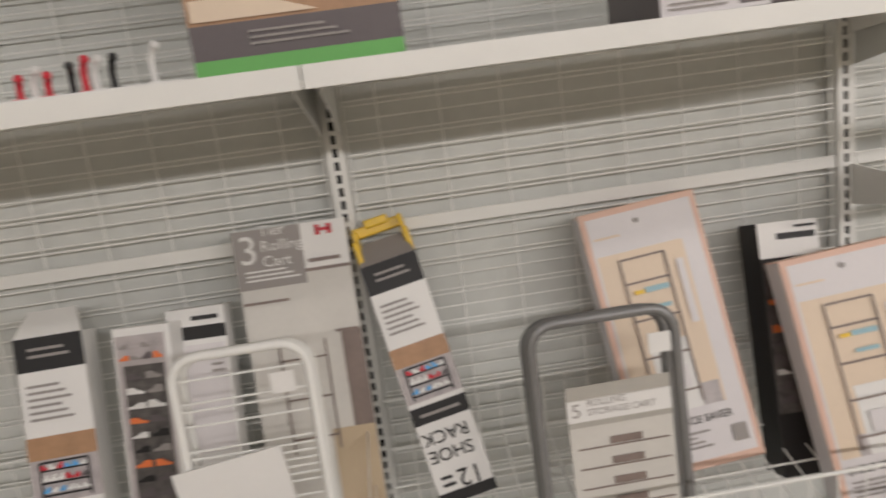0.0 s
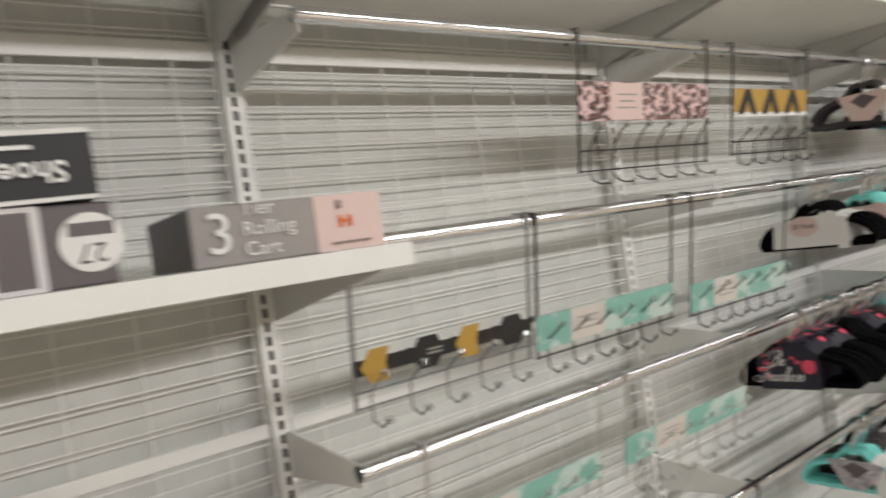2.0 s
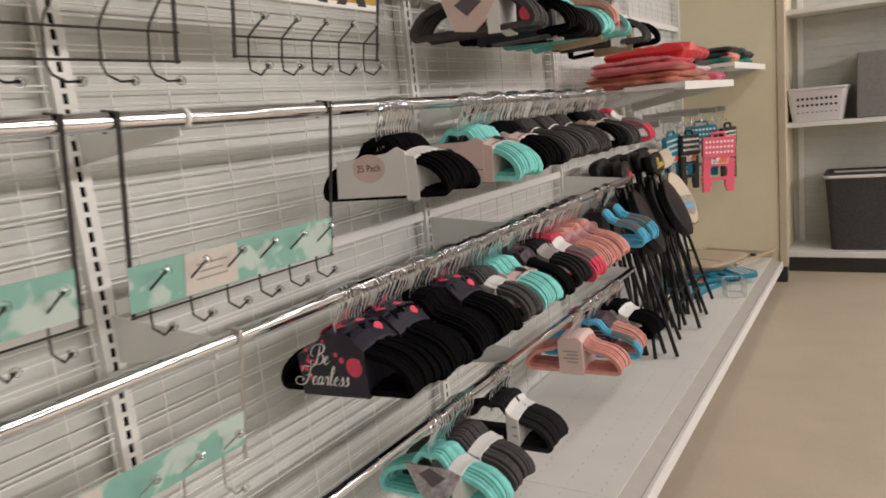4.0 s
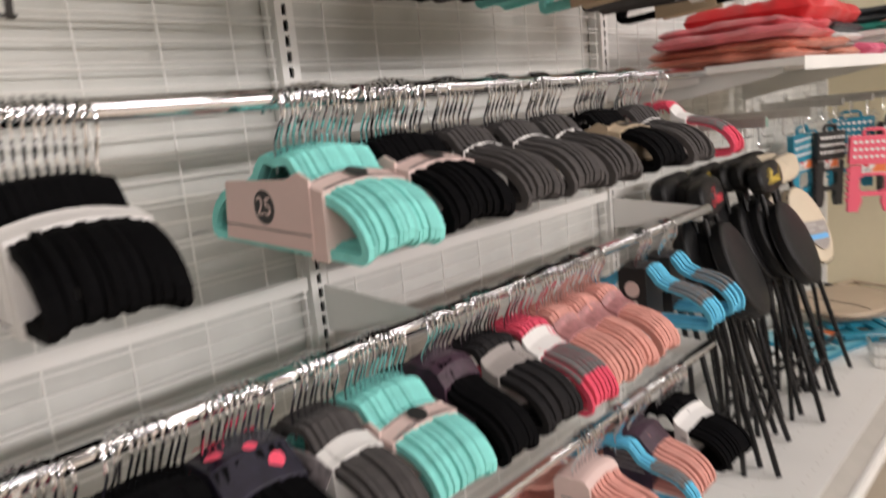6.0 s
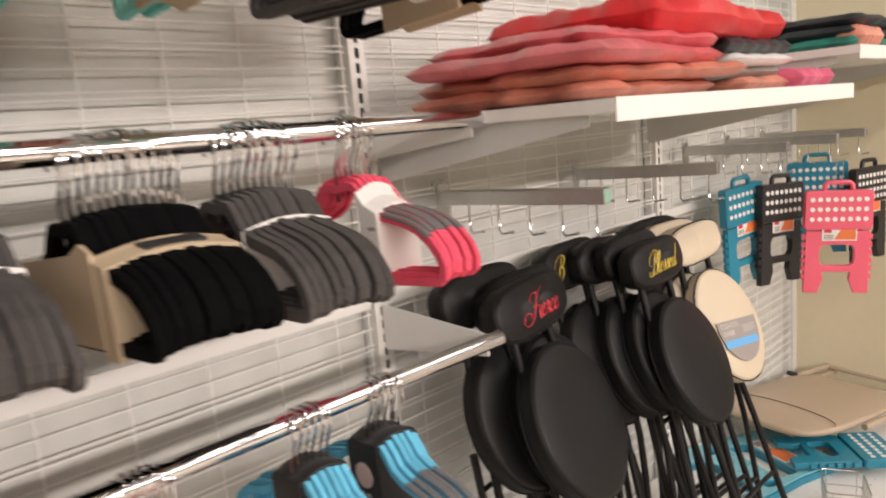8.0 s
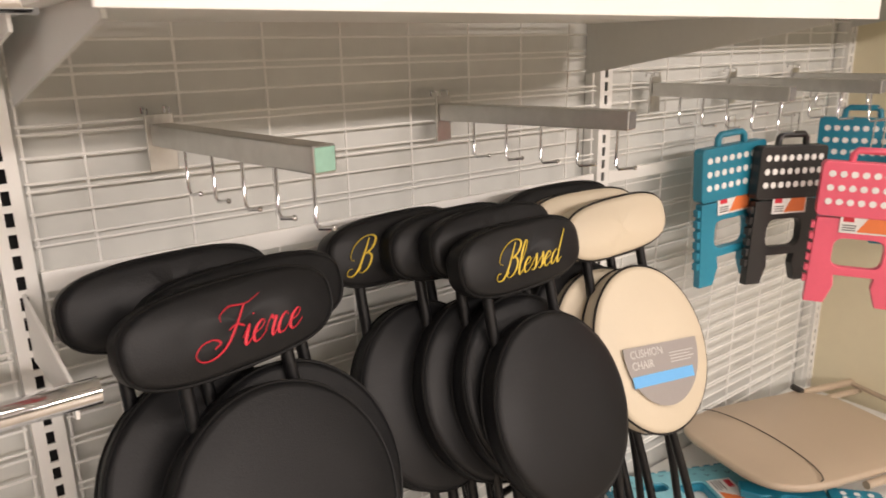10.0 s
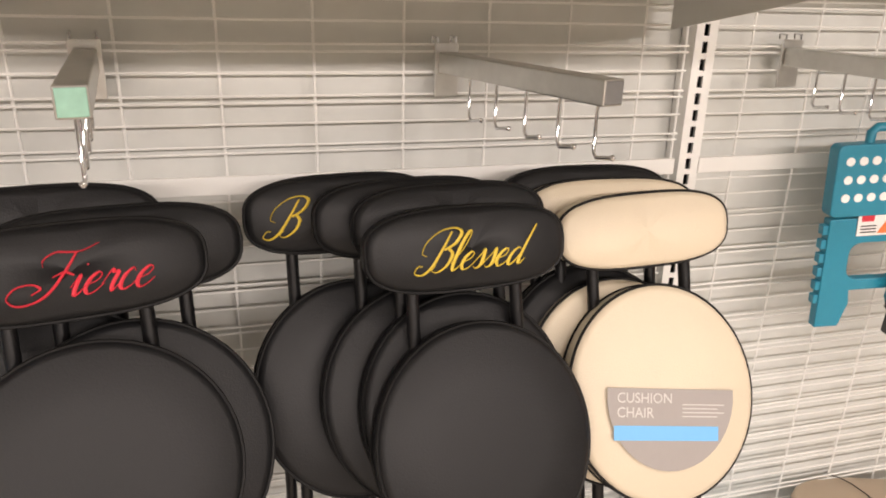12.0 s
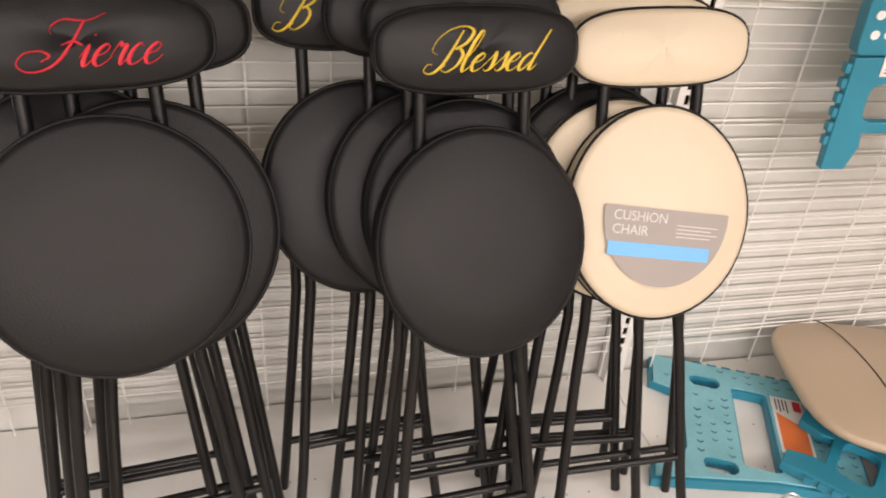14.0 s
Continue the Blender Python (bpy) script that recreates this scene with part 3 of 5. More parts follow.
def step_stool(m, mat, label, checks=False, tag=True, loop=0.0):
    """A folding plastic step stool folded flat; -y is its face."""
    base = thing("step_stool", m, label, "step stool", "folding step stools")
    w, h = 0.215, 0.36
    top = round_rect(w, 0.135, 0.012)
    body = Geo().prism([(a, b + h / 2 - 0.0675) for a, b in top], -0.016, 0.016)
    part("tread", body, mat, base, bevel=0.003)
    g = Geo().tube([(-0.045, 0, h / 2 - 0.004), (-0.043, 0, h / 2 + 0.018), (-0.034, 0, h / 2 + 0.027), (0.034, 0, h / 2 + 0.027), (0.043, 0, h / 2 + 0.018), (0.045, 0, h / 2 - 0.004)], 0.0085, 8)
    part("carry_handle", g, mat, base, smooth=True)
    if loop:
        part("hang_loop", Geo().tube([(-0.012, 0, h / 2 + 0.028), (-0.010, 0, h / 2 + 0.03 + loop), (0.010, 0, h / 2 + 0.03 + loop), (0.012, 0, h / 2 + 0.028)], 0.0016, 6, True), CHROME, base, "thin wire hanging loop", True)
    legs = [(-w / 2 + 0.006, 0.04), (w / 2 - 0.006, 0.04), (w / 2 - 0.004, -h / 2), (w / 2 - 0.050, -h / 2), (w / 2 - 0.066, -0.132), (0.045, -0.105), (-0.045, -0.105), (-w / 2 + 0.066, -0.132), (-w / 2 + 0.050, -h / 2), (-w / 2 + 0.004, -h / 2)]
    window = [(a, b - 0.046) for a, b in round_rect(0.112, 0.074, 0.022, 4)]
    part("leg_panel", holed(legs, [window], -0.011, 0.011), mat, base, bevel=0.002)
    d = Geo()
    for r in range(4 if checks else 3):
        for c in range(8):
            px, pz = -0.084 + c * 0.024, h / 2 - 0.030 - r * (0.028 if checks else 0.034)
            if checks:
                d.box(px - 0.007, -0.0175, pz - 0.007, px + 0.007, -0.0155, pz + 0.007)
            else:
                d.prism(circle(0.0082, 10, px, pz), -0.0175, -0.0155)
    tagged(part("grip_dots", d, INKWHITE, base, "white raised grip dots"), kind="stuff")
    hinge = Geo()
    for r in range(6):
        hinge.box(-w / 2 - 0.004, -0.008, -0.13 + r * 0.028, -w / 2 + 0.006, 0.008, -0.112 + r * 0.028)
        hinge.box(w / 2 - 0.006, -0.008, -0.13 + r * 0.028, w / 2 + 0.004, 0.008, -0.112 + r * 0.028)
    tagged(part("hinge_ribs", hinge, mat, base, bevel=0.001), kind="stuff")
    if tag:
        card = part("price_card", Geo().box(-0.050, -0.0135, 0.006, 0.060, -0.0115, 0.052), CARD_WHITE, base, "white and orange printed card")
        part("orange_panel", Geo().add([(-0.012, -0.0139, 0.010), (0.056, -0.0139, 0.010), (0.056, -0.0139, 0.046), (0.010, -0.0139, 0.046)], [(0, 1, 2, 3)]), ORANGE, card)
        part("red_mark", Geo().box(-0.044, -0.0140, 0.034, -0.020, -0.0136, 0.046), RED, card)
        b = Geo()
        for r in range(3):
            b.box(-0.044, -0.0140, 0.012 + r * 0.006, -0.014, -0.0136, 0.0145 + r * 0.006)
        part("small_print", b, INK, card)
    return base


HZ = 1.245
step_stool(pose(6.215, 1.325, HZ - 0.235, 0, -4, -12), TEALPL, "teal plastic folding step stool hanging from a display arm", loop=0.04)
step_stool(pose(6.345, 1.250, HZ - 0.245, 0, 2, -18), BLACKPL, "black plastic folding step stool hanging from a display arm", loop=0.05)
step_stool(pose(6.390, 1.075, HZ - 0.275, 0, 2, -58), PINKPL, "hot pink plastic folding step stool hanging from a display arm", loop=0.075)
step_stool(pose(6.740, 1.250, HZ - 0.205, 0, 0, -66), TEALPL, "teal plastic folding step stool hanging far back on an arm")
step_stool(pose(6.800, 1.085, HZ - 0.235, 0, 0, -15), BLACKPL, "black and white checked folding step stool on an arm", True)


def patterned_stool(m):
    """A wide folded stool lying face up: a pale printed panel over a teal body."""
    base = thing("step_stool", m, "pale teal patterned step stool lying folded on the deck", "step stool", "folding step stools")
    outer = [(-0.165, 0.20), (0.175, 0.20), (0.195, 0.0), (0.255, -0.262), (0.205, -0.262), (0.185, -0.205), (0.150, -0.190), (-0.010, -0.190), (-0.045, -0.205), (-0.060, -0.262), (-0.165, -0.262)]
    cx, cz = 0.025, -0.03
    inset = [(cx + (a - cx) * 0.955, cz + (b - cz) * 0.965) for a, b in outer]
    window = [(a + 0.036, b - 0.026) for a, b in round_rect(0.245, 0.074, 0.012, 3)]
    slots = [[(a + x0, b + z0) for a, b in round_rect(0.034, 0.066, 0.016, 3)] for x0, z0 in ((-0.092, -0.130), (0.178, -0.115))]
    part("body", holed(outer, [window] + slots, -0.004, 0.020), TEALPL, base, bevel=0.002)
    wide = [(0.036 + (a - 0.036) * 1.05, -0.026 + (b + 0.026) * 1.14) for a, b in window]
    rims = [[(x0 + (a - x0) * 1.22, z0 + (b - z0) * 1.12) for a, b in sl] for sl, (x0, z0) in zip(slots, ((-0.092, -0.130), (0.178, -0.115)))]
    part("printed_panel", holed(inset, [wide] + rims, -0.010, -0.0045), TEALPALE, base, "pale teal printed panel", bevel=0.0015)
    rnd = random.Random(12)
    v = Geo()
    for r in range(13):
        for c in range(14):
            px, pz = -0.140 + c * 0.026 + 0.013 * (r % 2), 0.175 - r * 0.033
            inside = -0.150 < px < 0.165 and pz > -0.245 and not (-0.105 < px < 0.175 and -0.080 < pz < 0.105) and not (-0.075 < px < 0.235 and pz < -0.17)
            if inside and all(abs(px - x0) > 0.030 or abs(pz - z0) > 0.048 for x0, z0 in ((-0.092, -0.130), (0.178, -0.115))) and rnd.random() < 0.8:
                q, y = rnd.uniform(0.7, 1.2), -0.0106
                v.add([(px, y, pz - 0.007 * q), (px + 0.005 * q, y, pz), (px, y, pz + 0.007 * q), (px - 0.005 * q, y, pz + 0.007 * q), (px, y, pz), (px - 0.005 * q, y, pz - 0.007 * q)], [(0, 1, 4, 5), (1, 2, 3, 4)])
    tagged(part("chevron_print", v, CHEVINK, base, "small grey-blue chevrons"), kind="stuff")
    card = part("price_card", Geo().box(-0.085, -0.0125, 0.022, 0.098, -0.0106, 0.094), CARD_WHITE, base, "white and orange printed card")
    part("orange_panel", Geo().add([(-0.030, -0.0130, 0.028), (0.092, -0.0130, 0.028), (0.092, -0.0130, 0.088), (0.010, -0.0130, 0.088)], [(0, 1, 2, 3)]), ORANGE, card)
    part("red_mark", Geo().box(-0.078, -0.0131, 0.070, -0.044, -0.0127, 0.088), RED, card)
    g = Geo()
    for r in range(4):
        g.box(-0.078, -0.0131, 0.030 + r * 0.008, -0.040 + 0.006 * (r % 2), -0.0127, 0.033 + r * 0.008)
    part("small_print", g, INK, card)
    ribs = Geo()
    for r in range(9):
        ribs.box(-0.172, -0.003, 0.10 - r * 0.036, -0.164, 0.016, 0.122 - r * 0.036)
    tagged(part("hinge_ribs", ribs, TEALPL, base), kind="stuff")
    return base


CHEVINK = material("grey_blue_ink", (0.05, 0.17, 0.24), 0.4, vary=0.2)
patterned_stool(pose(6.165, 1.255, DECK + 0.0215, -90, 0, 0) @ pose(0, 0, 0, 0, 116, 0))
step_stool(pose(6.290, 1.040, DECK + 0.052, -90, 0, 0) @ pose(0, 0, 0, 0, 140, 0), TEALPL, "teal dotted step stool lying on the deck", tag=False)


def beige_chair():
    """A plastic folding chair lying folded on the deck."""
    base = thing("plastic_folding_chair", pose(6.73, 1.170, DECK + 0.040, 0, 3.0, -14), "beige plastic folding chair lying folded on the base shelf", "folding chair")
    shell = []
    for k in range(36):
        a = 2 * math.pi * k / 36
        c, s = math.cos(a), math.sin(a)
        p = 3.8
        shell.append((-0.20 + 0.330 * math.copysign(abs(c) ** (2 / p), c), 0.225 * math.copysign(abs(s) ** (2 / p), s)))
    part("seat_shell", Geo().pad(shell, -0.012, 0.012, 0.010, 0.004, pose(0, 0, 0.055, -90, 0, 0) @ pose(0, 0, 0, 0, 180, 0) @ pose(0, 0, 0, 0, 180, 0)), BEIGE, base, smooth=True)
    part("crease", Geo().tube([(-0.38 + 0.07 * math.cos(radians(a)), 0.215 * math.sin(radians(a)), 0.0715) for a in range(-90, 91, 15)], 0.0015, 5), KICK, base, "dark crease across the shell", True)
    for s in (-1, 1):
        part("frame_tube", Geo().tube([(-0.22, s * 0.232, 0.035), (0.05, s * 0.236, 0.040), (0.50, s * 0.240, 0.040)], 0.012, 10), BEIGE, base, smooth=True)
        part("hinge_knuckle", Geo().tube([(0.06, s * 0.215, 0.060), (0.06, s * 0.255, 0.060)], 0.011, 8), KICK, base, smooth=True)
    part("crossbar", Geo().tube([(0.33, -0.236, 0.038), (0.33, 0.236, 0.038)], 0.009, 8), BEIGE, base, smooth=True)
    part("rear_leg", Geo().tube([(0.10, -0.205, 0.020), (0.43, -0.21, 0.020)], 0.010, 8), BEIGE, base, smooth=True)
    part("rear_leg", Geo().tube([(0.10, 0.205, 0.020), (0.43, 0.21, 0.020)], 0.010, 8), BEIGE, base, smooth=True)


beige_chair()

# ---- hangers ----


def hanger_ring(half=0.195, tall=0.125, band=0.022, thick=0.0085):
    """The flat outline of a hanger in y and z, neck at the origin."""
    outer = []
    side = [(0.0, 0.006), (0.02, 0.010), (0.036, 0.007), (0.049, -0.006), (0.061, -0.022), (0.082, -0.032), (0.105, -0.037), (0.130, -0.043), (0.152, -0.052), (0.172, -0.067), (0.186, -0.084), (0.193, -0.102), (0.190, -0.117), (0.178, -0.125), (0.0, -0.125)]
    side = [(a * half / 0.195, b * tall / 0.125) for a, b in side]
    loop = side + [(-a, b) for a, b in reversed(side[1:-1])]
    n = len(loop)
    inner = []
    for i in range(n):
        p, q, r = Vector(loop[i - 1]), Vector(loop[i]), Vector(loop[(i + 1) % n])
        d = ((q - p).normalized() + (r - q).normalized()).normalized()
        inner.append(tuple(q + Vector((d.y, -d.x)) * band))
    g = Geo()
    h = thick / 2
    v = [(-h, a, b) for a, b in loop] + [(h, a, b) for a, b in loop] + [(-h, a, b) for a, b in inner] + [(h, a, b) for a, b in inner]
    f = []
    for i in range(n):
        j = (i + 1) % n
        f += [(i, j, j + n, i + n), (i + 2 * n, i + 3 * n, j + 3 * n, j + 2 * n), (i, i + 2 * n, j + 2 * n, j), (i + n, j + n, j + 3 * n, i + 3 * n)]
    return g.add(v, f)


def hanger_hook(drop):
    r = 0.0205
    pts = [(0, 0, -0.018), (0, 0, drop * 0.35), (0, -0.006, drop * 0.5), (0, -r, drop - 0.014)]
    pts += [(0, r * math.cos(radians(a)), drop + r * math.sin(radians(a))) for a in range(190, -31, -20)]
    return Geo().tube(pts, 0.0024, 6)


MESHES = {}


def hanger_mesh(kind, mat):
    key = (kind, mat.name)
    if key not in MESHES:
        ob = part("hanger", hanger_ring(*kind), mat)
        MESHES[key] = ob.data
        bpy.data.objects.remove(ob)
    return MESHES[key]


def hook_mesh(drop):
    if drop not in MESHES:
        ob = part("hook", hanger_hook(drop), CHROME, smooth=True)
        MESHES[drop] = ob.data
        bpy.data.objects.remove(ob)
    return MESHES[drop]


VELVET, SUIT = (0.197, 0.132, 0.0145, 0.0103), (0.205, 0.138, 0.0150, 0.012)
PLASTIC = (0.205, 0.140, 0.0115, 0.0090)
dice = random.Random(7)


GRIPGREY = material("grey_rubber_grip", (0.17, 0.165, 0.165), 0.7, vary=0.12, fine=300, bump=0.3)


def pad_mesh(kind):
    """A grey ribbed grip along the front shoulder of a plastic hanger."""
    key = ("pad", kind)
    if key not in MESHES:
        us = [-0.176 + 0.012 * k for k in range(8)]
        ob = part("grip_pad", Geo().tube([(0, u, profile(u, kind[0], kind[1]) - 0.0035) for u in us], kind[3] * 0.62, 8), GRIPGREY, smooth=True)
        MESHES[key] = ob.data
        bpy.data.objects.remove(ob)
    return MESHES[key]


def profile(u, half=0.195, tall=0.125):
    """Height of the shoulder line at u from the neck."""
    pts = [(0.0, 0.006), (0.02, 0.010), (0.036, 0.007), (0.049, -0.006), (0.061, -0.022), (0.082, -0.032), (0.105, -0.037), (0.130, -0.043), (0.152, -0.052), (0.172, -0.067), (0.186, -0.084), (0.195, -0.110)]
    a = abs(u) * 0.195 / half
    for (x0, z0), (x1, z1) in zip(pts, pts[1:]):
        if a <= x1:
            return (z0 + (z1 - z0) * (a - x0) / (x1 - x0)) * tall / 0.125
    return -0.11 * tall / 0.125


def sag(x, w):
    """How far a bundle's outer hangers hang below its middle ones."""
    return -0.011 * (2.0 * x / w - 1.0) ** 2


def sleeve(x0, x1, u0, u1, grow, kind, w=0.0):
    """A band round the hangers; with w it follows the bundle's rounded top."""
    us = [u0 + (u1 - u0) * k / 8 for k in range(9)]
    out = [(u, profile(u, kind[0], kind[1]) + grow) for u in us] + [(u1, -kind[1] - grow), (u0, -kind[1] - grow)]
    n, m = len(out), (8 if w else 1)
    v, f = [], []
    for k in range(m + 1):
        x = x0 + (x1 - x0) * k / m
        d = sag(min(max(x, 0.0), w), w) if w else 0.0
        v += [(x, a, b + d) for a, b in out]
    for j in range(m):
        f += [(j * n + k, j * n + (k + 1) % n, (j + 1) * n + (k + 1) % n, (j + 1) * n + k) for k in range(n)]
    return Geo().add(v, f + [tuple(range(n)), tuple(range((m + 1) * n - 1, m * n - 1, -1))])


def end_panel(x0, x1, out):
    """A flat card in the plane across the rail, from its outline."""
    n = len(out)
    v = [(x0, a, b) for a, b in out] + [(x1, a, b) for a, b in out]
    return Geo().add(v, [tuple(range(n)), tuple(range(2 * n - 1, n - 1, -1))] + [(k, (k + 1) % n, (k + 1) % n + n, k + n) for k in range(n)])


def hanger_pack(x0, x1, rail, mat, what, count=None, kind=VELVET, drop=0.079, wrap=None, mark="", ties=(), roll=0.0, group="", pads=False):
    """Hangers side by side on a rail; wrap: (u0, u1, card material); ties: places of thin white bands."""
    w = x1 - x0
    n = count or max(2, int(w / 0.0104))
    base = thing("hanger_pack", pose(x0, RAIL_Y, rail - drop, roll + dice.uniform(-3.5, 3.5), 0, dice.uniform(-4, 4)), what, "hanger pack", group or "packs of hangers on the rails")
    hm, km = hanger_mesh(kind, mat), hook_mesh(drop)
    for k in range(n):
        x = w * (k + 0.5) / n
        h = new("hanger", hm)
        h.parent = base
        h.matrix_basis = pose(x, dice.uniform(-0.0018, 0.0018), sag(x, w) + dice.uniform(-0.0012, 0.0012), dice.uniform(-1.2, 1.2), 0, dice.uniform(-1.0, 1.0))
        hook = new("hook", km)
        hook.parent = h
        hook.matrix_basis = pose(0, 0, 0, 0, 0, dice.uniform(-7, 7))
        if pads:
            grip = new("grip_pad", pad_mesh(kind))
            grip.parent = h
    if wrap:
        u0, u1, card = wrap
        if mark in ("25", "pack", "kraft"):
            s = part("card_sleeve", end_panel(-0.006, -0.0015, [(-0.085, profile(0.085, kind[0], kind[1]) + 0.002), (-0.062, -0.022), (-0.030, -0.034), (u1 - 0.012, -0.044), (u1, -kind[1] - 0.003), (-0.085, -kind[1] - 0.003)]), card, base, "printed card end panel")
            part("card_strip", sleeve(-0.0045, w + 0.004, -0.112, -0.076, 0.004, kind, w), card, s, "card strip round the hangers")
        elif mark == "gem":
            s = part("card_sleeve", end_panel(-0.006, -0.0015, [(-0.100, -0.046), (-0.062, -0.034), (0.085, -0.036), (0.045, -kind[1] * 0.96), (-0.020, -kind[1] - 0.003), (-0.060, -kind[1] * 0.8)]), card, base, "printed diamond-shaped card end")
            part("card_strip", sleeve(-0.0045, w + 0.004, -0.098, -0.062, 0.004, kind, w), CARD_WHITE, s, "pale strip round the hangers")
        else:
            if u1 - u0 < 0.075:
                u0, u1 = -0.090, -0.050
            s = part("card_sleeve", sleeve(-0.005, w + 0.004, u0, u1, 0.0035, kind, w), card, base, "printed card sleeve round the hangers", bevel=0.0015)
        fm = pose(-0.0058, (u0 + u1) / 2, -0.066, 90, 0, -90)
        if mark == "25":
            part("badge", Geo().prism(circle(0.026, 24), 0, 0.0006, pose(-0.0058, (u1 - 0.085) / 2, -0.078, 0, 0, -90) @ pose(0, -0.0006, 0)), INK, s, "round dark badge")
            text_part("number", "25", 0.040, card, s, pose(-0.0068, (u1 - 0.085) / 2, -0.078, 90, 0, -90), depth=0.0002)
            part("badge", Geo().prism(circle(0.017, 20), 0, 0.0006, pose(w * 0.5, -0.094, profile(0.094, kind[0], kind[1]) + 0.0080, 18, 0, 0) @ pose(0, 0, 0, -90, 0, 0)), INK, s)
            b = Geo()
            for uu in (-0.110, -0.106, -0.080):
                for k in range(8):
                    xa, xb = w * k / 8, w * (k + 1) / 8
                    za, zb = profile(uu, kind[0], kind[1]) + 0.0046 + sag(xa, w), profile(uu, kind[0], kind[1]) + 0.0046 + sag(xb, w)
                    b.add([(xa, uu, za), (xb, uu, zb), (xb, uu + 0.0016, zb + 0.0006), (xa, uu + 0.0016, za + 0.0006)], [(0, 1, 2, 3)])
            part("printed_line", Geo().box(-0.0064, -0.083, -0.112, -0.0057, u1 - 0.004, -0.110), INK, s)
            tagged(part("line_print", b, INK, s), kind="stuff")
        elif mark == "kraft":
            part("dark_print", sleeve(w * 0.30, w * 0.78, -0.106, -0.082, 0.0048, kind), CARD_BLACK, s, "dark printed patch")
        elif mark == "pack":
            part("badge", Geo().prism([(c * 1.5, d) for c, d in circle(0.034, 20)], 0, 0.0006, pose(-0.0058, (u0 + u1) / 2, -0.066, 0, 0, -90) @ pose(0, -0.0006, 0)), CARD_PINK, s)
            text_part("number", "25 Pack", 0.024, INK, s, pose(-0.0068, (u0 + u1) / 2, -0.066, 90, 0, -90), depth=0.0002)
        elif mark == "fearless":
            part("lettering", embroidery("Be", 0.0215, 0.30, -0.0008), INKWHITE, s, "white script lettering", m=pose(-0.0060, (u0 + u1) / 2 + 0.022, -0.052, 0, 0, -90))
            part("lettering", embroidery("Fearless", 0.0225, 0.30, -0.0008), INKWHITE, s, "white script lettering", m=pose(-0.0060, (u0 + u1) / 2 + 0.018, -0.100, 0, 0, -90))
            for bx, bz, br in ((u0 + 0.030, -0.075, 0.022),):
                part("round_sticker", Geo().prism(circle(br, 20), 0, 0.0006, pose(-0.0058, bx, bz, 0, 0, -90) @ pose(0, -0.0006, 0)), VPINK, s, "round hot pink sticker")
            fl = Geo()
            dots = random.Random(3)
            for k in range(26):
                uu, zz = dots.uniform(u0 + 0.01, u1 - 0.008), 0.0
                xx = dots.uniform(0.004, w - 0.004)
                if k % 2:
                    fl.prism(circle(dots.uniform(0.003, 0.008), 7), 0, 0.0004, pose(-0.0056, uu, dots.uniform(-0.118, profile(uu) - 0.004), 0, 0, -90) @ pose(0, -0.0004, 0))
                else:
                    fl.prism(circle(dots.uniform(0.007, 0.017), 9), 0, 0.0004, pose(xx, uu, profile(uu) + 0.0045, -math.degrees(math.atan((profile(uu + 0.005) - profile(uu - 0.005)) / 0.01)) * -1, 0, 0) @ pose(0, 0, 0, -90, 0, 0))
            tagged(part("flower_print", fl, VPINK, s, "hot pink flower print"), kind="stuff")
        elif mark == "gem":
            part("print", end_panel(-0.0066, -0.0060, [(-0.050, -0.060), (0.0, -0.038), (0.040, -0.060), (0.0, -0.095)]), CARD_PLUM, s, "small dark print")
        elif mark == "ten":
            text_part("number", "10", 0.030, INKWHITE, s, pose(-0.0062, (u0 + u1) / 2, -0.095, 90, 0, -90), depth=0.0002)
            part("badge", Geo().prism(circle(0.022, 10), 0, 0.0006, pose(-0.0058, (u0 + u1) / 2, -0.055, 0, 0, -90) @ pose(0, -0.0006, 0)), CARD_PINK, s)
        else:
            b = Geo()
            for r in range(4):
                b.box(-0.0062, u0 + 0.02, -0.055 - r * 0.014, -0.0055, u1 - 0.02 - 0.015 * (r % 2), -0.050 - r * 0.014)
            part("small_print", b, CARD_GREY, s)
    for u in ties:
        part("band", sleeve(-0.002, w + 0.002, u - 0.0008, u + 0.0008, 0.0026, kind, w), CARD_WHITE, base, "thin white elastic band")
    return base


GREYMARBLE = material("grey_marbled_card", (0.46, 0.42, 0.43), 0.5, vary=0.7, scale=55)
FLORAL = material("dark_floral_card", (0.013, 0.011, 0.024), 0.45, vary=0.5, scale=45)
PURPLEM = material("purple_floral_card", (0.045, 0.020, 0.036), 0.45, vary=0.6, scale=50)
PLAID = material("rose_plaid_film", (0.42, 0.19, 0.19), 0.35, vary=0.45, scale=60)
R0, R1, R2, R3 = RAILS
B_, G_, T_, D_ = "black velvet hangers", "grey velvet hangers", "aqua velvet hangers", "charcoal velvet hangers"
hanger_pack(2.775, 2.915, R1, VBLACK, B_ + " in a white and pink card sleeve", wrap=(-0.085, 0.140, CARD_WHITE), mark="pack")
hanger_pack(3.160, 3.310, R1, VTEAL, T_ + " in a pink card sleeve on the rail", wrap=(-0.095, 0.142, CARD_PINK), mark="25")
hanger_pack(3.325, 3.470, R1, VBLACK, B_ + " in a pink card sleeve on the rail", wrap=(-0.095, 0.140, CARD_PINK), mark="25")
hanger_pack(3.495, 3.610, R1, VGREY, G_ + " tied with a white band", count=9, ties=(-0.070,))
hanger_pack(3.640, 3.755, R1, VGREY, G_ + " tied with a white band", count=9, ties=(-0.070,))
hanger_pack(3.780, 3.900, R1, VGREY, G_ + " tied with a white band", count=10, ties=(-0.070,))
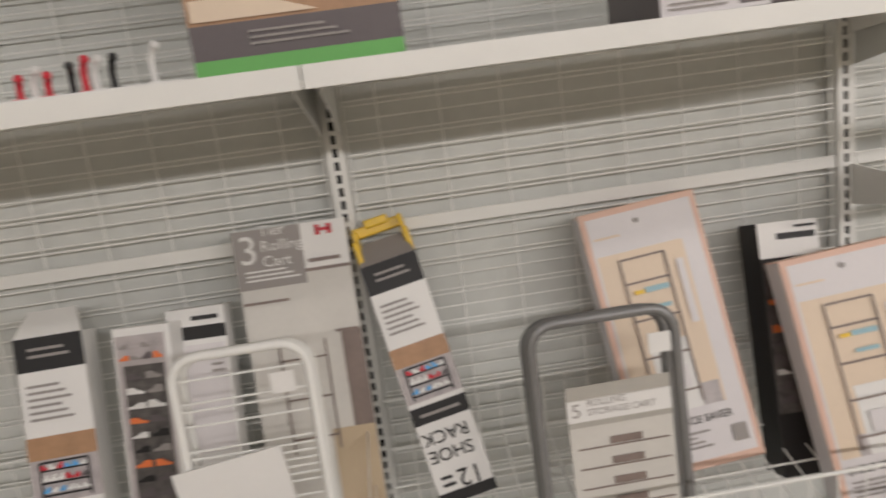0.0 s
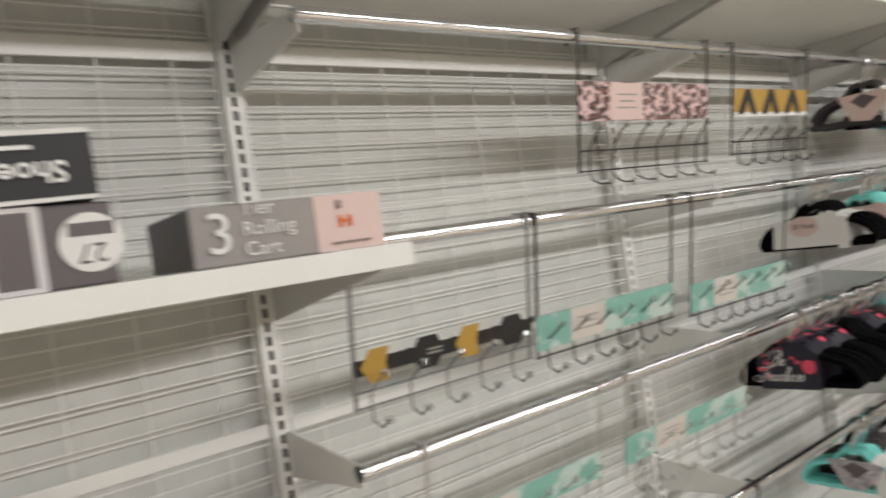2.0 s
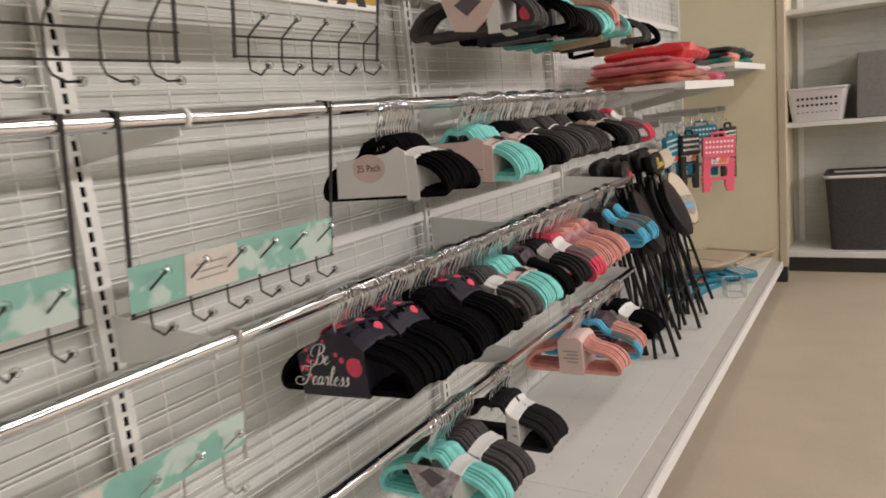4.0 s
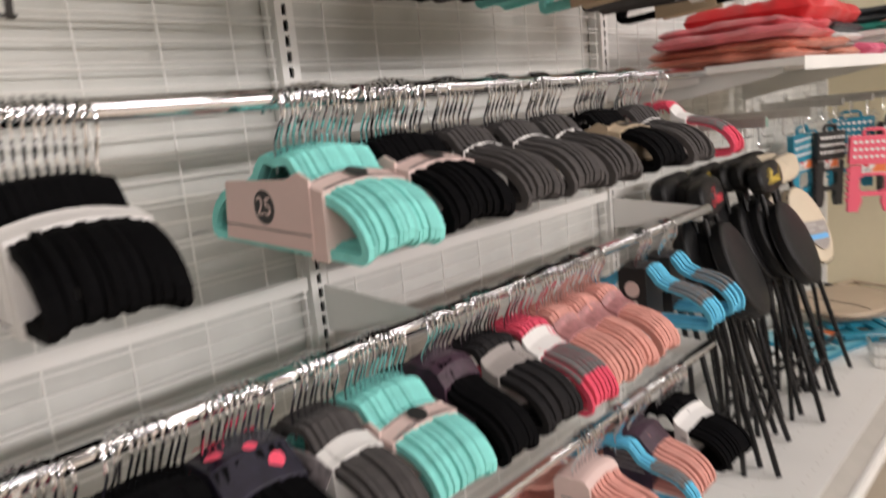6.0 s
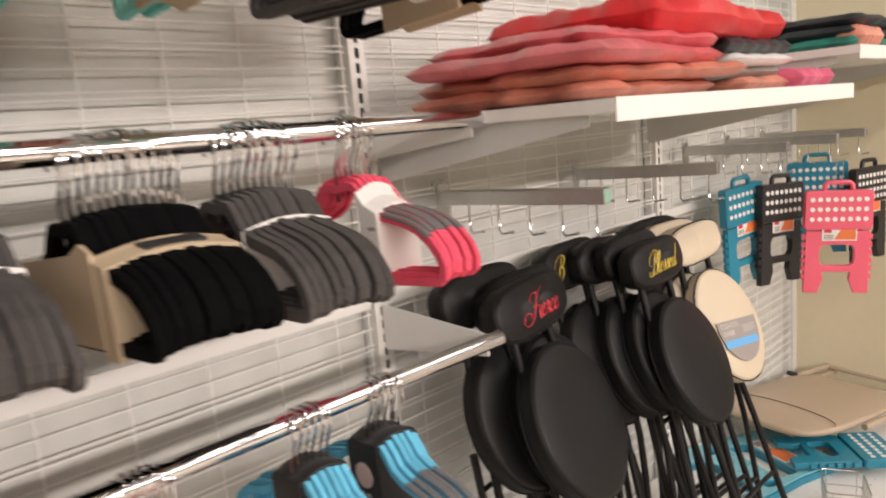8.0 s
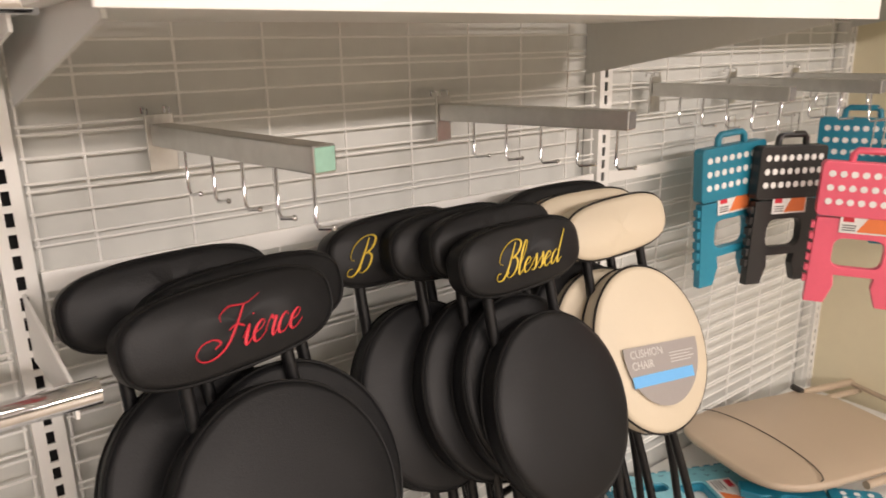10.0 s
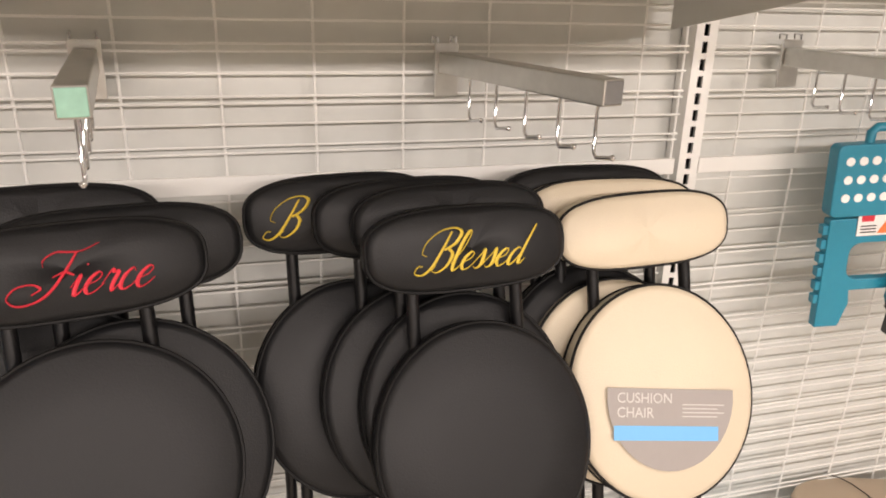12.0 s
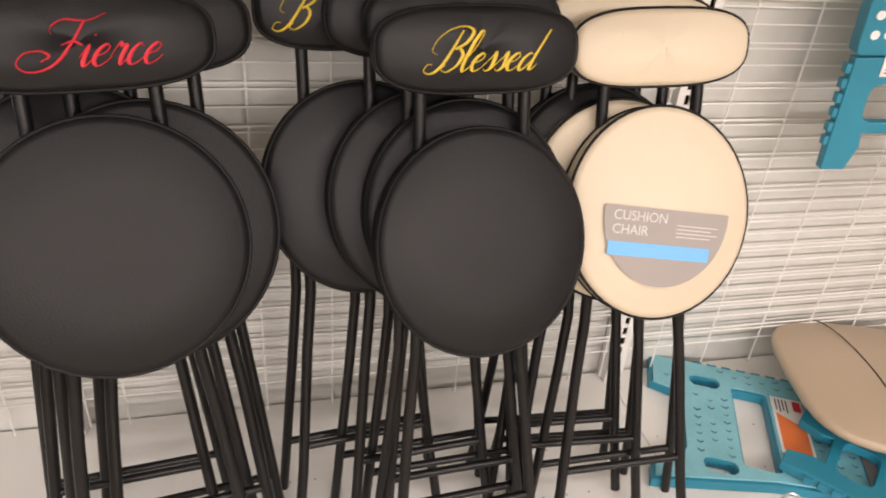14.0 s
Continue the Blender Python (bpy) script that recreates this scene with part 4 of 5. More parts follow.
hanger_pack(3.960, 4.110, R1, VBLACK, B_ + " in a kraft card sleeve on the rail", wrap=(-0.095, 0.140, CARD_KRAFT), mark="kraft")
hanger_pack(4.145, 4.275, R1, VGREY, G_ + " tied with a white band", count=11, ties=(-0.070,))
hanger_pack(4.340, 4.410, R1, VPINK, "hot pink plastic hangers with grey grips and a white band", count=7, kind=PLASTIC, wrap=(-0.01, 0.03, CARD_WHITE), pads=True)

for a, b in ((2.545, 2.665), (2.690, 2.815)):
    hanger_pack(a, b, R2, VBLACK, B_ + " in a dark flowered card sleeve", wrap=(-0.075, 0.120, FLORAL), mark="fearless")
hanger_pack(2.840, 2.960, R2, VBLACK, B_ + " hanging on the rail")
hanger_pack(2.975, 3.090, R2, VBLACK, B_ + " in a dark flowered card sleeve", wrap=(-0.075, 0.100, FLORAL), mark="fearless")
hanger_pack(3.125, 3.215, R2, VGREY, G_ + " with a pale marbled card sleeve", wrap=(-0.06, 0.085, GREYMARBLE), mark="gem")
hanger_pack(3.230, 3.370, R2, VTEAL, T_ + " in a pink card sleeve on the rail", wrap=(-0.095, 0.130, CARD_PINK), mark="25")
hanger_pack(3.410, 3.500, R2, VBLACK, "black hangers with a purple flowered sleeve", wrap=(-0.06, 0.08, PURPLEM))
hanger_pack(3.520, 3.630, R2, VDARK, D_ + " with a silvery band", wrap=(0.00, 0.040, CARD_GREY))
hanger_pack(3.650, 3.745, R2, VPINK, "hot pink hangers with grey grips and a white card band", count=8, kind=PLASTIC, wrap=(-0.01, 0.045, CARD_WHITE), pads=True)
for a in (3.765, 3.860, 3.955):
    hanger_pack(a, a + 0.085, R2, VROSE, "rose pink velvet hangers with a plaid band on the rail", count=8, wrap=(-0.10, -0.04, PLAID))
for a in (4.205, 4.345):
    hanger_pack(a, a + 0.075, R2, VBLUE, "sky blue plastic hangers with grey grips and a black card", count=6, kind=PLASTIC, wrap=(-0.035, 0.045, CARD_BLACK), mark="ten", pads=True)

hanger_pack(2.850, 2.935, R3, VTEAL, T_ + " with a grey flowered sleeve near the deck", wrap=(-0.02, 0.10, GREYMARBLE), mark="gem")
hanger_pack(2.950, 3.080, R3, VGREY, G_ + " with a clear band near the deck", count=10, wrap=(0.00, 0.085, GREYMARBLE), mark="gem")
hanger_pack(3.205, 3.340, R3, VDARK, D_ + " with a clear band near the deck", count=11, wrap=(0.00, 0.040, CARD_WHITE))
hanger_pack(3.860, 3.990, R3, VROSE, "rose pink hangers with a pale label near the deck", count=9, wrap=(-0.05, 0.05, CARD_PINK))
hanger_pack(4.060, 4.110, R3, VBLUE, "sky blue plastic hangers near the deck", count=5, kind=PLASTIC, pads=True)
hanger_pack(4.130, 4.240, R3, VROSE, "rose pink hangers with a purple sleeve near the deck", count=8, wrap=(-0.07, 0.07, PURPLEM))
hanger_pack(4.300, 4.450, R3, VBLACK, B_ + " with a white label near the deck", wrap=(-0.10, -0.05, CARD_WHITE))

TD = 0.086
hanger_pack(3.285, 3.405, R0, VGREY, G_ + " with a pink card under the top shelf", drop=TD, kind=SUIT, count=10, wrap=(0.00, 0.10, CARD_PINK), mark="gem")
hanger_pack(3.565, 3.690, R0, VBLACK, B_ + " in a dark flowered sleeve under the top shelf", drop=TD, kind=SUIT, count=10, wrap=(-0.085, 0.13, FLORAL), mark="fearless")
hanger_pack(3.705, 3.770, R0, VDARK, D_ + " with a pink card under the top shelf", drop=TD, kind=SUIT, count=5, wrap=(-0.06, 0.08, CARD_PINK), mark="gem")
hanger_pack(3.785, 3.865, R0, VDARK, D_ + " hanging under the top shelf", drop=TD, kind=SUIT, count=6)
hanger_pack(3.880, 3.975, R0, VTEAL, T_ + " hanging under the top shelf", drop=TD, kind=SUIT, count=7)
hanger_pack(3.990, 4.055, R0, VROSE, "rose pink hangers hanging under the top shelf", drop=TD - 0.03, kind=SUIT, count=4)
hanger_pack(4.125, 4.180, R0, VTEAL, T_ + " with a kraft card under the top shelf", drop=TD, kind=SUIT, count=3, wrap=(-0.10, 0.10, CARD_KRAFT))
hanger_pack(4.370, 4.480, R0, VGREY, G_ + " with a black card under the top shelf", drop=TD, kind=SUIT, count=7, wrap=(-0.085, 0.05, CARD_BLACK), mark="gem")
hanger_pack(4.535, 4.585, R0, VBLACK, B_ + " with a kraft card under the top shelf", drop=TD + 0.02, kind=SUIT, count=3, wrap=(-0.09, 0.08, CARD_KRAFT))


# ---- over-door hook racks on the rails ----


def pattern(name, kind, c1, c2, scale):
    m = bpy.data.materials.new(name)
    m.use_nodes = True
    n, l = m.node_tree.nodes, m.node_tree.links
    b = n["Principled BSDF"]
    co, ramp = n.new("ShaderNodeTexCoord"), n.new("ShaderNodeValToRGB")
    if kind == "spots":
        t = n.new("ShaderNodeTexVoronoi")
        t.inputs["Scale"].default_value = scale
        out = t.outputs["Distance"]
        ramp.color_ramp.elements[0].position, ramp.color_ramp.elements[1].position = 0.25, 0.32
        e = ramp.color_ramp.elements.new(0.52)
        e.color = (*c1, 1)
        e2 = ramp.color_ramp.elements.new(0.58)
        e2.color = (*c2, 1)
        ramp.color_ramp.elements[0].color, ramp.color_ramp.elements[1].color = (0.30, 0.12, 0.10, 1), (*c1, 1)
        ramp.color_ramp.elements[0].position = 0.22
    else:
        t = n.new("ShaderNodeTexNoise")
        t.inputs["Scale"].default_value = scale
        t.inputs["Detail"].default_value = 2
        out = t.outputs["Fac"]
        ramp.color_ramp.elements[0].position, ramp.color_ramp.elements[1].position = 0.50, 0.56
        ramp.color_ramp.elements[0].color, ramp.color_ramp.elements[1].color = (*c1, 1), (*c2, 1)
    l.new(co.outputs["Object"], t.inputs["Vector"])
    l.new(out, ramp.inputs["Fac"])
    l.new(ramp.outputs["Color"], b.inputs["Base Color"])
    b.inputs["Roughness"].default_value = 0.35
    return m


LEOPARD = pattern("leopard_card", "spots", (0.05, 0.03, 0.03), (0.72, 0.52, 0.50), 56)
MARBLE = pattern("aqua_marbled_card", "noise", (0.22, 0.46, 0.39), (0.50, 0.62, 0.57), 16)
MUSTARD = material("mustard_card", (0.46, 0.28, 0.05), 0.4, vary=0.08)
STONEW = material("off_white_card", (0.62, 0.58, 0.53), 0.45, vary=0.05)
DARKWIRE = material("black_wire", (0.016, 0.015, 0.015), 0.35, vary=0.2)


def hook_rack(x0, x1, rail, card_z, rods, style, n=6, wire=None, label=""):
    """Wire hook rack hung on a rail by two straps, with a printed card."""
    wire = wire or DARKWIRE
    base = thing("over_door_hook_rack", pose(x0, RAIL_Y, rail, 9, 0, 0), label, "hook rack", "over-door hook racks on the rails")
    w = x1 - x0
    lo = rods[-1] - rail
    cz0, cz1 = card_z[0] - rail, card_z[1] - rail
    for x in (0.0, w):
        g = Geo().box(x - 0.0045, -0.0185, lo - 0.004, x + 0.0045, -0.0165, 0.0175).box(x - 0.0045, -0.0185, 0.0158, x + 0.0045, 0.0195, 0.0178).box(x - 0.0045, 0.0178, -0.020, x + 0.0045, 0.0195, 0.0170)
        part("strap", g, wire, base, bevel=0.0006)
    for z in rods:
        part("rod", Geo().tube([(-0.006, -0.020, z - rail), (w + 0.006, -0.020, z - rail)], 0.0022, 6), wire, base, smooth=True)
    hook = None
    for k in range(n):
        x = w * (k + 0.35) / n
        z = rods[0] - rail
        if style == "curl":
            pts = [(x + 0.018, -0.052, z + 0.062), (x + 0.012, -0.040, z + 0.048), (x + 0.002, -0.026, z + 0.014), (x, -0.022, z), (x, -0.022, lo - 0.006), (x + 0.004, -0.028, lo - 0.022), (x + 0.014, -0.048, lo - 0.032), (x + 0.026, -0.066, lo - 0.030)]
        else:
            pts = [(x + 0.012, -0.055, z + 0.040), (x + 0.004, -0.040, z + 0.020), (x, -0.022, z), (x, -0.022, lo - 0.004), (x, -0.026, lo - 0.026), (x + 0.004, -0.050, lo - 0.034), (x + 0.006, -0.070, lo - 0.014)]
        hk = part("hook", Geo().tube(pts, 0.0021, 6), wire, base, smooth=True)
        part("bead", Geo().ball(pts[-1], 0.0085, 8), GEMS, hk, "clear faceted bead")
        part("bead", Geo().ball(pts[0], 0.0085, 8), GEMS, hk, "clear faceted bead")
    y = -0.0245
    if style != "bare":
        c = {"leo": LEOPARD, "curl": LEOPARD}.get(style, MARBLE)
    if style == "hex":
        g1 = Geo()
        card = part("printed_card", Geo().box(0.0, y - 0.001, cz0 + 0.022, w, y, cz1 - 0.022), CARD_BLACK, base, "printed card with dark and mustard shapes")
        zc, h = (cz0 + cz1) / 2, (cz1 - cz0) / 2
        for k in range(4):
            cx = w * (k + 0.45) / 4
            g2 = Geo()
            hexa = [(cx + h * 1.15 * math.cos(radians(a)), zc + h * math.sin(radians(a))) for a in range(0, 360, 60)]
            if k % 2:
                g1.prism(hexa, y - 0.0022, y - 0.0012)
            else:
                g2.prism([(a if a < cx + h * 0.6 else cx + h * 0.35, b) for a, b in hexa], y - 0.0022, y - 0.0012)
                part("mustard_shape", g2, MUSTARD, card)
            g1.prism([(cx + h * 0.9, zc - 0.004), (cx + h * 1.9, zc + 0.004), (cx + h * 1.9, zc + 0.018), (cx + h * 0.9, zc + 0.012)], y - 0.0020, y - 0.0012)
        part("dark_shape", g1, CARD_BLACK, card)
        part("product_name", Geo().box(w * 0.36, y - 0.0028, zc - 0.006, w * 0.44, y - 0.0023, zc - 0.002).box(w * 0.36, y - 0.0028, zc + 0.002, w * 0.44, y - 0.0023, zc + 0.006), CARD_GREY, card)
    elif style == "chevron":
        card = part("printed_card", Geo().box(0.0, y - 0.001, cz0, w * 0.96, y, cz1), MUSTARD, base, "mustard card with black chevrons")
        g, h = Geo(), cz1 - cz0
        for k in range(3):
            cx = w * (0.16 + 0.30 * k)
            g.prism([(cx - 0.055, cz0), (cx - 0.022, cz0), (cx, cz0 + h * 0.55), (cx + 0.022, cz0), (cx + 0.055, cz0), (cx + 0.012, cz1), (cx - 0.012, cz1)], y - 0.0022, y - 0.0012)
        part("black_chevron", g, CARD_BLACK, card)
        part("white_edge", Geo().box(0, y - 0.0020, cz0 - 0.006, w * 0.96, y - 0.0002, cz0 + 0.006), CARD_WHITE, card)
    elif style != "bare":
        card = part("printed_card", Geo().box(-0.01, y - 0.001, cz0, w * 0.985, y, cz1), c, base, "leopard-print card" if c is LEOPARD else "aqua marbled card")
        a, b = (0.20, 0.44)
        patch = part("name_panel", Geo().box(w * a, y - 0.0020, cz0 + 0.002, w * b, y - 0.0012, cz1 - 0.002), CARD_PINK if c is LEOPARD else STONEW, card, "pale name panel")
        g = Geo()
        for k in range(3):
            g.box(w * (a + 0.05 + 0.015 * (k % 2)), y - 0.0026, cz0 + (cz1 - cz0) * (0.32 + 0.17 * k), w * (b - 0.05 - 0.02 * (k % 2)), y - 0.0021, cz0 + (cz1 - cz0) * (0.36 + 0.17 * k))
        tagged(part("lettering_bars", g, CARD_GREY, patch), kind="stuff")
    return base


hook_rack(1.726, 2.267, R0, (1.705, 1.800), (1.634, 1.585), "curl", 6, label="black wire hook rack with a leopard-print card under the top shelf")
hook_rack(2.402, 2.860, R0, (1.715, 1.790), (1.634, 1.597), "chevron", 5, label="black wire hook rack with a mustard and black card")
hook_rack(1.030, 1.478, R1, (1.226, 1.300), (1.215, 1.185), "hex", 5, GUNMETAL, "metal hook rack with a mustard and black hexagon card")
hook_rack(1.503, 2.005, R1, (1.195, 1.275), (1.215, 1.178), "marble", 6, label="black wire hook rack with an aqua marbled card")
hook_rack(2.097, 2.605, R1, (1.175, 1.255), (1.205, 1.165), "marble", 6, label="black wire hook rack with an aqua marbled card")
hook_rack(1.136, 1.636, R2, (0.875, 0.940), (0.880, 0.830), "marble", 6, STEEL, "steel wire hook rack with an aqua marbled card")
hook_rack(1.731, 2.270, R2, (0.870, 0.940), (0.880, 0.830), "marble", 6, STEEL, "steel wire hook rack with an aqua marbled card")
hook_rack(1.75, 2.235, R3, (0.45, 0.50), (0.470, 0.430), "bare", 6, label="black wire hook rack on the lowest rail")

# ---- boxed goods and racks in the first bays ----


def carton(name, w, h, d, m, mat, label, prints, side=None, category="box", group="boxed goods"):
    """A printed carton; prints: (x0, z0, x1, z1, material, label) in shares of its front face; bottom middle at the origin, -y its front."""
    base = thing(name, m, label, category, group)
    body = part("carton", Geo().box(-w / 2, 0, 0, w / 2, d, h), mat, base, bevel=0.003)
    lift = 0
    for x0, z0, x1, z1, pm, lab in prints:
        lift += 1
        part("printed_panel", Geo().box(-w / 2 + x0 * w, -0.0006 - 0.0002 * lift, z0 * h, -w / 2 + x1 * w, 0.001, z1 * h), pm, body, lab)
    if side:
        part("side_panel", Geo().box(-w / 2 - 0.0008, 0.003, 0.003, -w / 2 + 0.001, d - 0.003, h - 0.003), side, body)
    return base, body


def face_text(body, w, h, d, body_text, x, z, size, mat, turn=0, bold=0.0, width=None, align="CENTER"):
    return text_part("lettering", body_text, size, mat, body, pose(-w / 2 + x * w, -0.0052, z * h) @ FRONTWARD @ pose(0, 0, 0, 0, 0, turn), depth=0.0002, bold=bold, width=width, align=align)


def bars(body, w, h, x0, z0, x1, z1, n, mat, y=-0.0042):
    g = Geo()
    for k in range(n):
        zz = z0 + (z1 - z0) * (k + 0.3) / n
        g.box(-w / 2 + x0 * w, y, zz * h, -w / 2 + (x1 - 0.12 * (x1 - x0) * (k % 3)) * w, y + 0.0004, (zz + 0.4 * (z1 - z0) / n) * h)
    return part("small_print", g, mat, body)


SHELFZ = 0.452
PALEBLUE = material("pale_blue_print", (0.30, 0.48, 0.54), 0.45, vary=0.1)
WOODP = material("wood_print", (0.42, 0.24, 0.13), 0.4, vary=0.2, scale=18)
PHOTO = material("photo_print_grey", (0.46, 0.42, 0.42), 0.4, vary=0.25, scale=25)
BLUSH = material("blush_border", (0.72, 0.48, 0.38), 0.5, vary=0.05)
PEACH = material("peach_print", (0.74, 0.60, 0.46), 0.45, vary=0.05)
PALE = material("pale_grey_print", (0.70, 0.67, 0.68), 0.45, vary=0.05)
DARKPHOTO = material("dark_photo_print", (0.10, 0.09, 0.085), 0.4, vary=0.7, scale=40)
STONE = material("warm_white_print", (0.62, 0.60, 0.56), 0.45, vary=0.07, scale=9)
BROWNP = material("brown_print", (0.22, 0.17, 0.15), 0.45, vary=0.2, scale=14)


def rack_picture(body, w, h, x0, z0, x1, z1, mat, shelves=3, y=-0.0050):
    """A line drawing of a rack, as thin raised bars."""
    g = Geo()
    X0, X1, Z0, Z1 = -w / 2 + x0 * w, -w / 2 + x1 * w, z0 * h, z1 * h
    t = 0.0022
    for x in (X0, X1):
        g.box(x - t, y, Z0, x + t, y + 0.0006, Z1)
    for k in range(shelves):
        z = Z0 + (Z1 - Z0) * (k + 0.35) / shelves
        g.box(X0, y, z - t, X1, y + 0.0006, z + t)
    g.box(X0, y, Z1 - t, X1, y + 0.0006, Z1 + t)
    return tagged(part("rack_drawing", g, mat, body), kind="stuff")


def shoe_photo(body, w, h, x0, z0, x1, z1, rows, cols, seed, inks, y=-0.0056):
    """Rows of small printed shoes, side view: a sole, a toe and a heel."""
    rnd = random.Random(seed)
    sheets = {}
    dx, dz = (x1 - x0) * w / cols, (z1 - z0) * h / rows
    for r in range(rows):
        for c in range(cols):
            px, pz = -w / 2 + x0 * w + dx * (c + 0.5), z0 * h + dz * (r + 0.25)
            a, b = dx * rnd.uniform(0.38, 0.47), dz * rnd.uniform(0.40, 0.62)
            tip = rnd.choice((-1, 1))
            ink = rnd.choice(inks)
            out = [(px - a * tip, pz), (px + a * tip, pz), (px + a * tip, pz + b * 0.35), (px + a * 0.4 * tip, pz + b * 0.5), (px - a * 0.2 * tip, pz + b), (px - a * tip, pz + b * 0.9)]
            sheets.setdefault(ink.name, (ink, Geo()))[1].prism(out, y, y + 0.0004)
    for ink, g in sheets.values():
        tagged(part("shoe_print", g, ink, body, "printed shoes"), kind="stuff")


def shoe_rack_box(m, label, flipped):
    w, h, d = 0.140, 0.600, 0.085
    base, body = carton("shoe_rack_box", w, h, d, m, CARD_WHITE, label, [
        (0, 0.88, 1, 1.0, CARD_BLACK, "black band"), (0, 0.42, 1, 0.63, PHOTO, "photograph of a filled rack"), (0, 0.57, 1, 0.65, WOODP, "wood-print band"),
        (0, 0.33, 1, 0.40, CARD_BLACK, "black band"), (0, 0.0, 1, 0.045, CARD_BLACK, "black band")])
    if flipped:
        face_text(body, w, h, d, "SHOE\nRACK", 0.46, 0.235, 0.044, INK, 180)
        face_text(body, w, h, d, "12", 0.64, 0.090, 0.062, INK, 180)
        bars(body, w, h, 0.14, 0.06, 0.36, 0.12, 2, INK)
    else:
        bars(body, w, h, 0.2, 0.10, 0.8, 0.26, 4, INK)
    rack_picture(body, w, h, 0.15, 0.43, 0.85, 0.56, DARKWIRE, 3)
    shoe_photo(body, w, h, 0.16, 0.445, 0.84, 0.565, 3, 6, 5, [CARD_BLACK, INKWHITE, RED, BLUEINK, CARD_PLUM])
    bars(body, w, h, 0.12, 0.70, 0.75, 0.84, 6, CARD_GREY)
    bars(body, w, h, 0.20, 0.92, 0.80, 0.97, 2, CARD_GREY)
    bars(body, w, h, 0.15, 0.35, 0.85, 0.38, 1, CARD_GREY, -0.0046)
    flap = part("end_flap", Geo().add([(-w / 2, 0.0, h), (w / 2, 0.0, h), (w / 2 - 0.02, 0.045, h + 0.055), (-w / 2 + 0.02, 0.045, h + 0.055), (-w / 2, 0.004, h - 0.001), (w / 2, 0.004, h - 0.001), (w / 2 - 0.02, 0.048, h + 0.053), (-w / 2 + 0.02, 0.048, h + 0.053)],
                [(0, 1, 2, 3), (7, 6, 5, 4), (0, 4, 5, 1), (2, 6, 7, 3), (1, 5, 6, 2), (0, 3, 7, 4)]), CARD_WHITE if not flipped else CARD_GREY, body, "sloping end flap")
    return base


shoe_rack_box(pose(-0.870, 1.190, SHELFZ - 0.012, -14, 0, 2), "white and black shoe rack box standing in the wire basket", False)
sb = shoe_rack_box(pose(-0.036, 1.225, 0.545, -14, -11, 0) @ Matrix.Diagonal((0.92, 1, 0.92, 1)), "white and black shoe rack box leaning askew in the wire basket", True)
cl = Geo().box(-0.066, 0.030, 0.640, -0.054, 0.075, 0.690).box(0.054, 0.030, 0.640, 0.066, 0.075, 0.700).box(-0.066, 0.060, 0.672, 0.066, 0.074, 0.700).box(-0.03, 0.050, 0.690, 0.03, 0.070, 0.712).box(-0.070, 0.010, 0.600, -0.056, 0.060, 0.665).box(0.056, 0.020, 0.60, 0.070, 0.060, 0.665)
part("clip", cl, YELLOW, sb, "yellow plastic corner clips", bevel=0.004)

w, h, d = 0.125, 0.580, 0.075
b0, b1 = carton("shoe_organiser_box", w, h, d, pose(-0.690, 1.185, SHELFZ, -13, 0, -6), CARD_WHITE, "shoe organiser box with a photograph of many shoes", [
    (0.05, 0.30, 0.90, 0.97, PHOTO, "photograph"), (0.15, 0.36, 0.85, 0.86, DARKPHOTO, "photograph of rows of dark shoes"), (0.4, 0.02, 1.0, 0.22, CARD_BLACK, "black corner")])
shoe_photo(b1, w, h, 0.16, 0.37, 0.84, 0.85, 9, 2, 8, [CARD_BLACK, CARD_PLUM, CARD_GREY, CARD_BLACK, CARD_WHITE, ORANGE, CARD_PLUM])
shoe_photo(b1, w, h, 0.10, 0.87, 0.88, 0.955, 2, 4, 9, [CARD_GREY, ORANGE, PHOTO, CARD_PLUM])
w, h, d = 0.130, 0.585, 0.060
b0, b1 = carton("storage_box", w, h, d, pose(-0.585, 1.255, SHELFZ, -12, 0, -4), CARD_WHITE, "white and black boxed organiser standing in the wire basket", [
    (0.06, 0.88, 1, 0.93, CARD_BLACK, "black band"), (0.1, 0.45, 0.95, 0.86, PALE, "pale photograph")])
bars(b1, w, h, 0.45, 0.94, 0.9, 0.98, 1, INK)
bars(b1, w, h, 0.70, 0.72, 0.95, 0.84, 5, CARD_GREY)

w, h, d = 0.250, 0.730, 0.075
b0, b1 = carton("rolling_cart_box", w, h, d, pose(-0.345, 1.280, SHELFZ, -9, 0, 0), STONE, "tall grey and cream rolling cart box standing against the grid", [
    (0, 0.82, 0.60, 1.0, CARD_GREY, "warm grey title panel"), (0.60, 0.86, 1, 1.0, CARD_WHITE, "white corner panel"), (0.60, 0.852, 1, 0.862, BROWNP, "dark line"),
    (0.82, 0.36, 1.0, 0.66, BROWNP, "brown picture"), (0.62, 0.08, 1.0, 0.36, CARD_KRAFT, "floor in the picture")])
face_text(b1, w, h, d, "3", 0.13, 0.935, 0.090, CARD_WHITE)
face_text(b1, w, h, d, "Tier\nRolling\nCart", 0.24, 0.945, 0.034, CARD_WHITE, align="LEFT")
bars(b1, w, h, 0.08, 0.84, 0.55, 0.88, 3, CARD_WHITE)
part("logo", Geo().box(0.058, -0.0060, 0.700, 0.068, -0.0052, 0.722).box(0.084, -0.0060, 0.700, 0.094, -0.0052, 0.722).box(0.058, -0.0060, 0.708, 0.094, -0.0052, 0.715), RED, b1, "red printed mark")
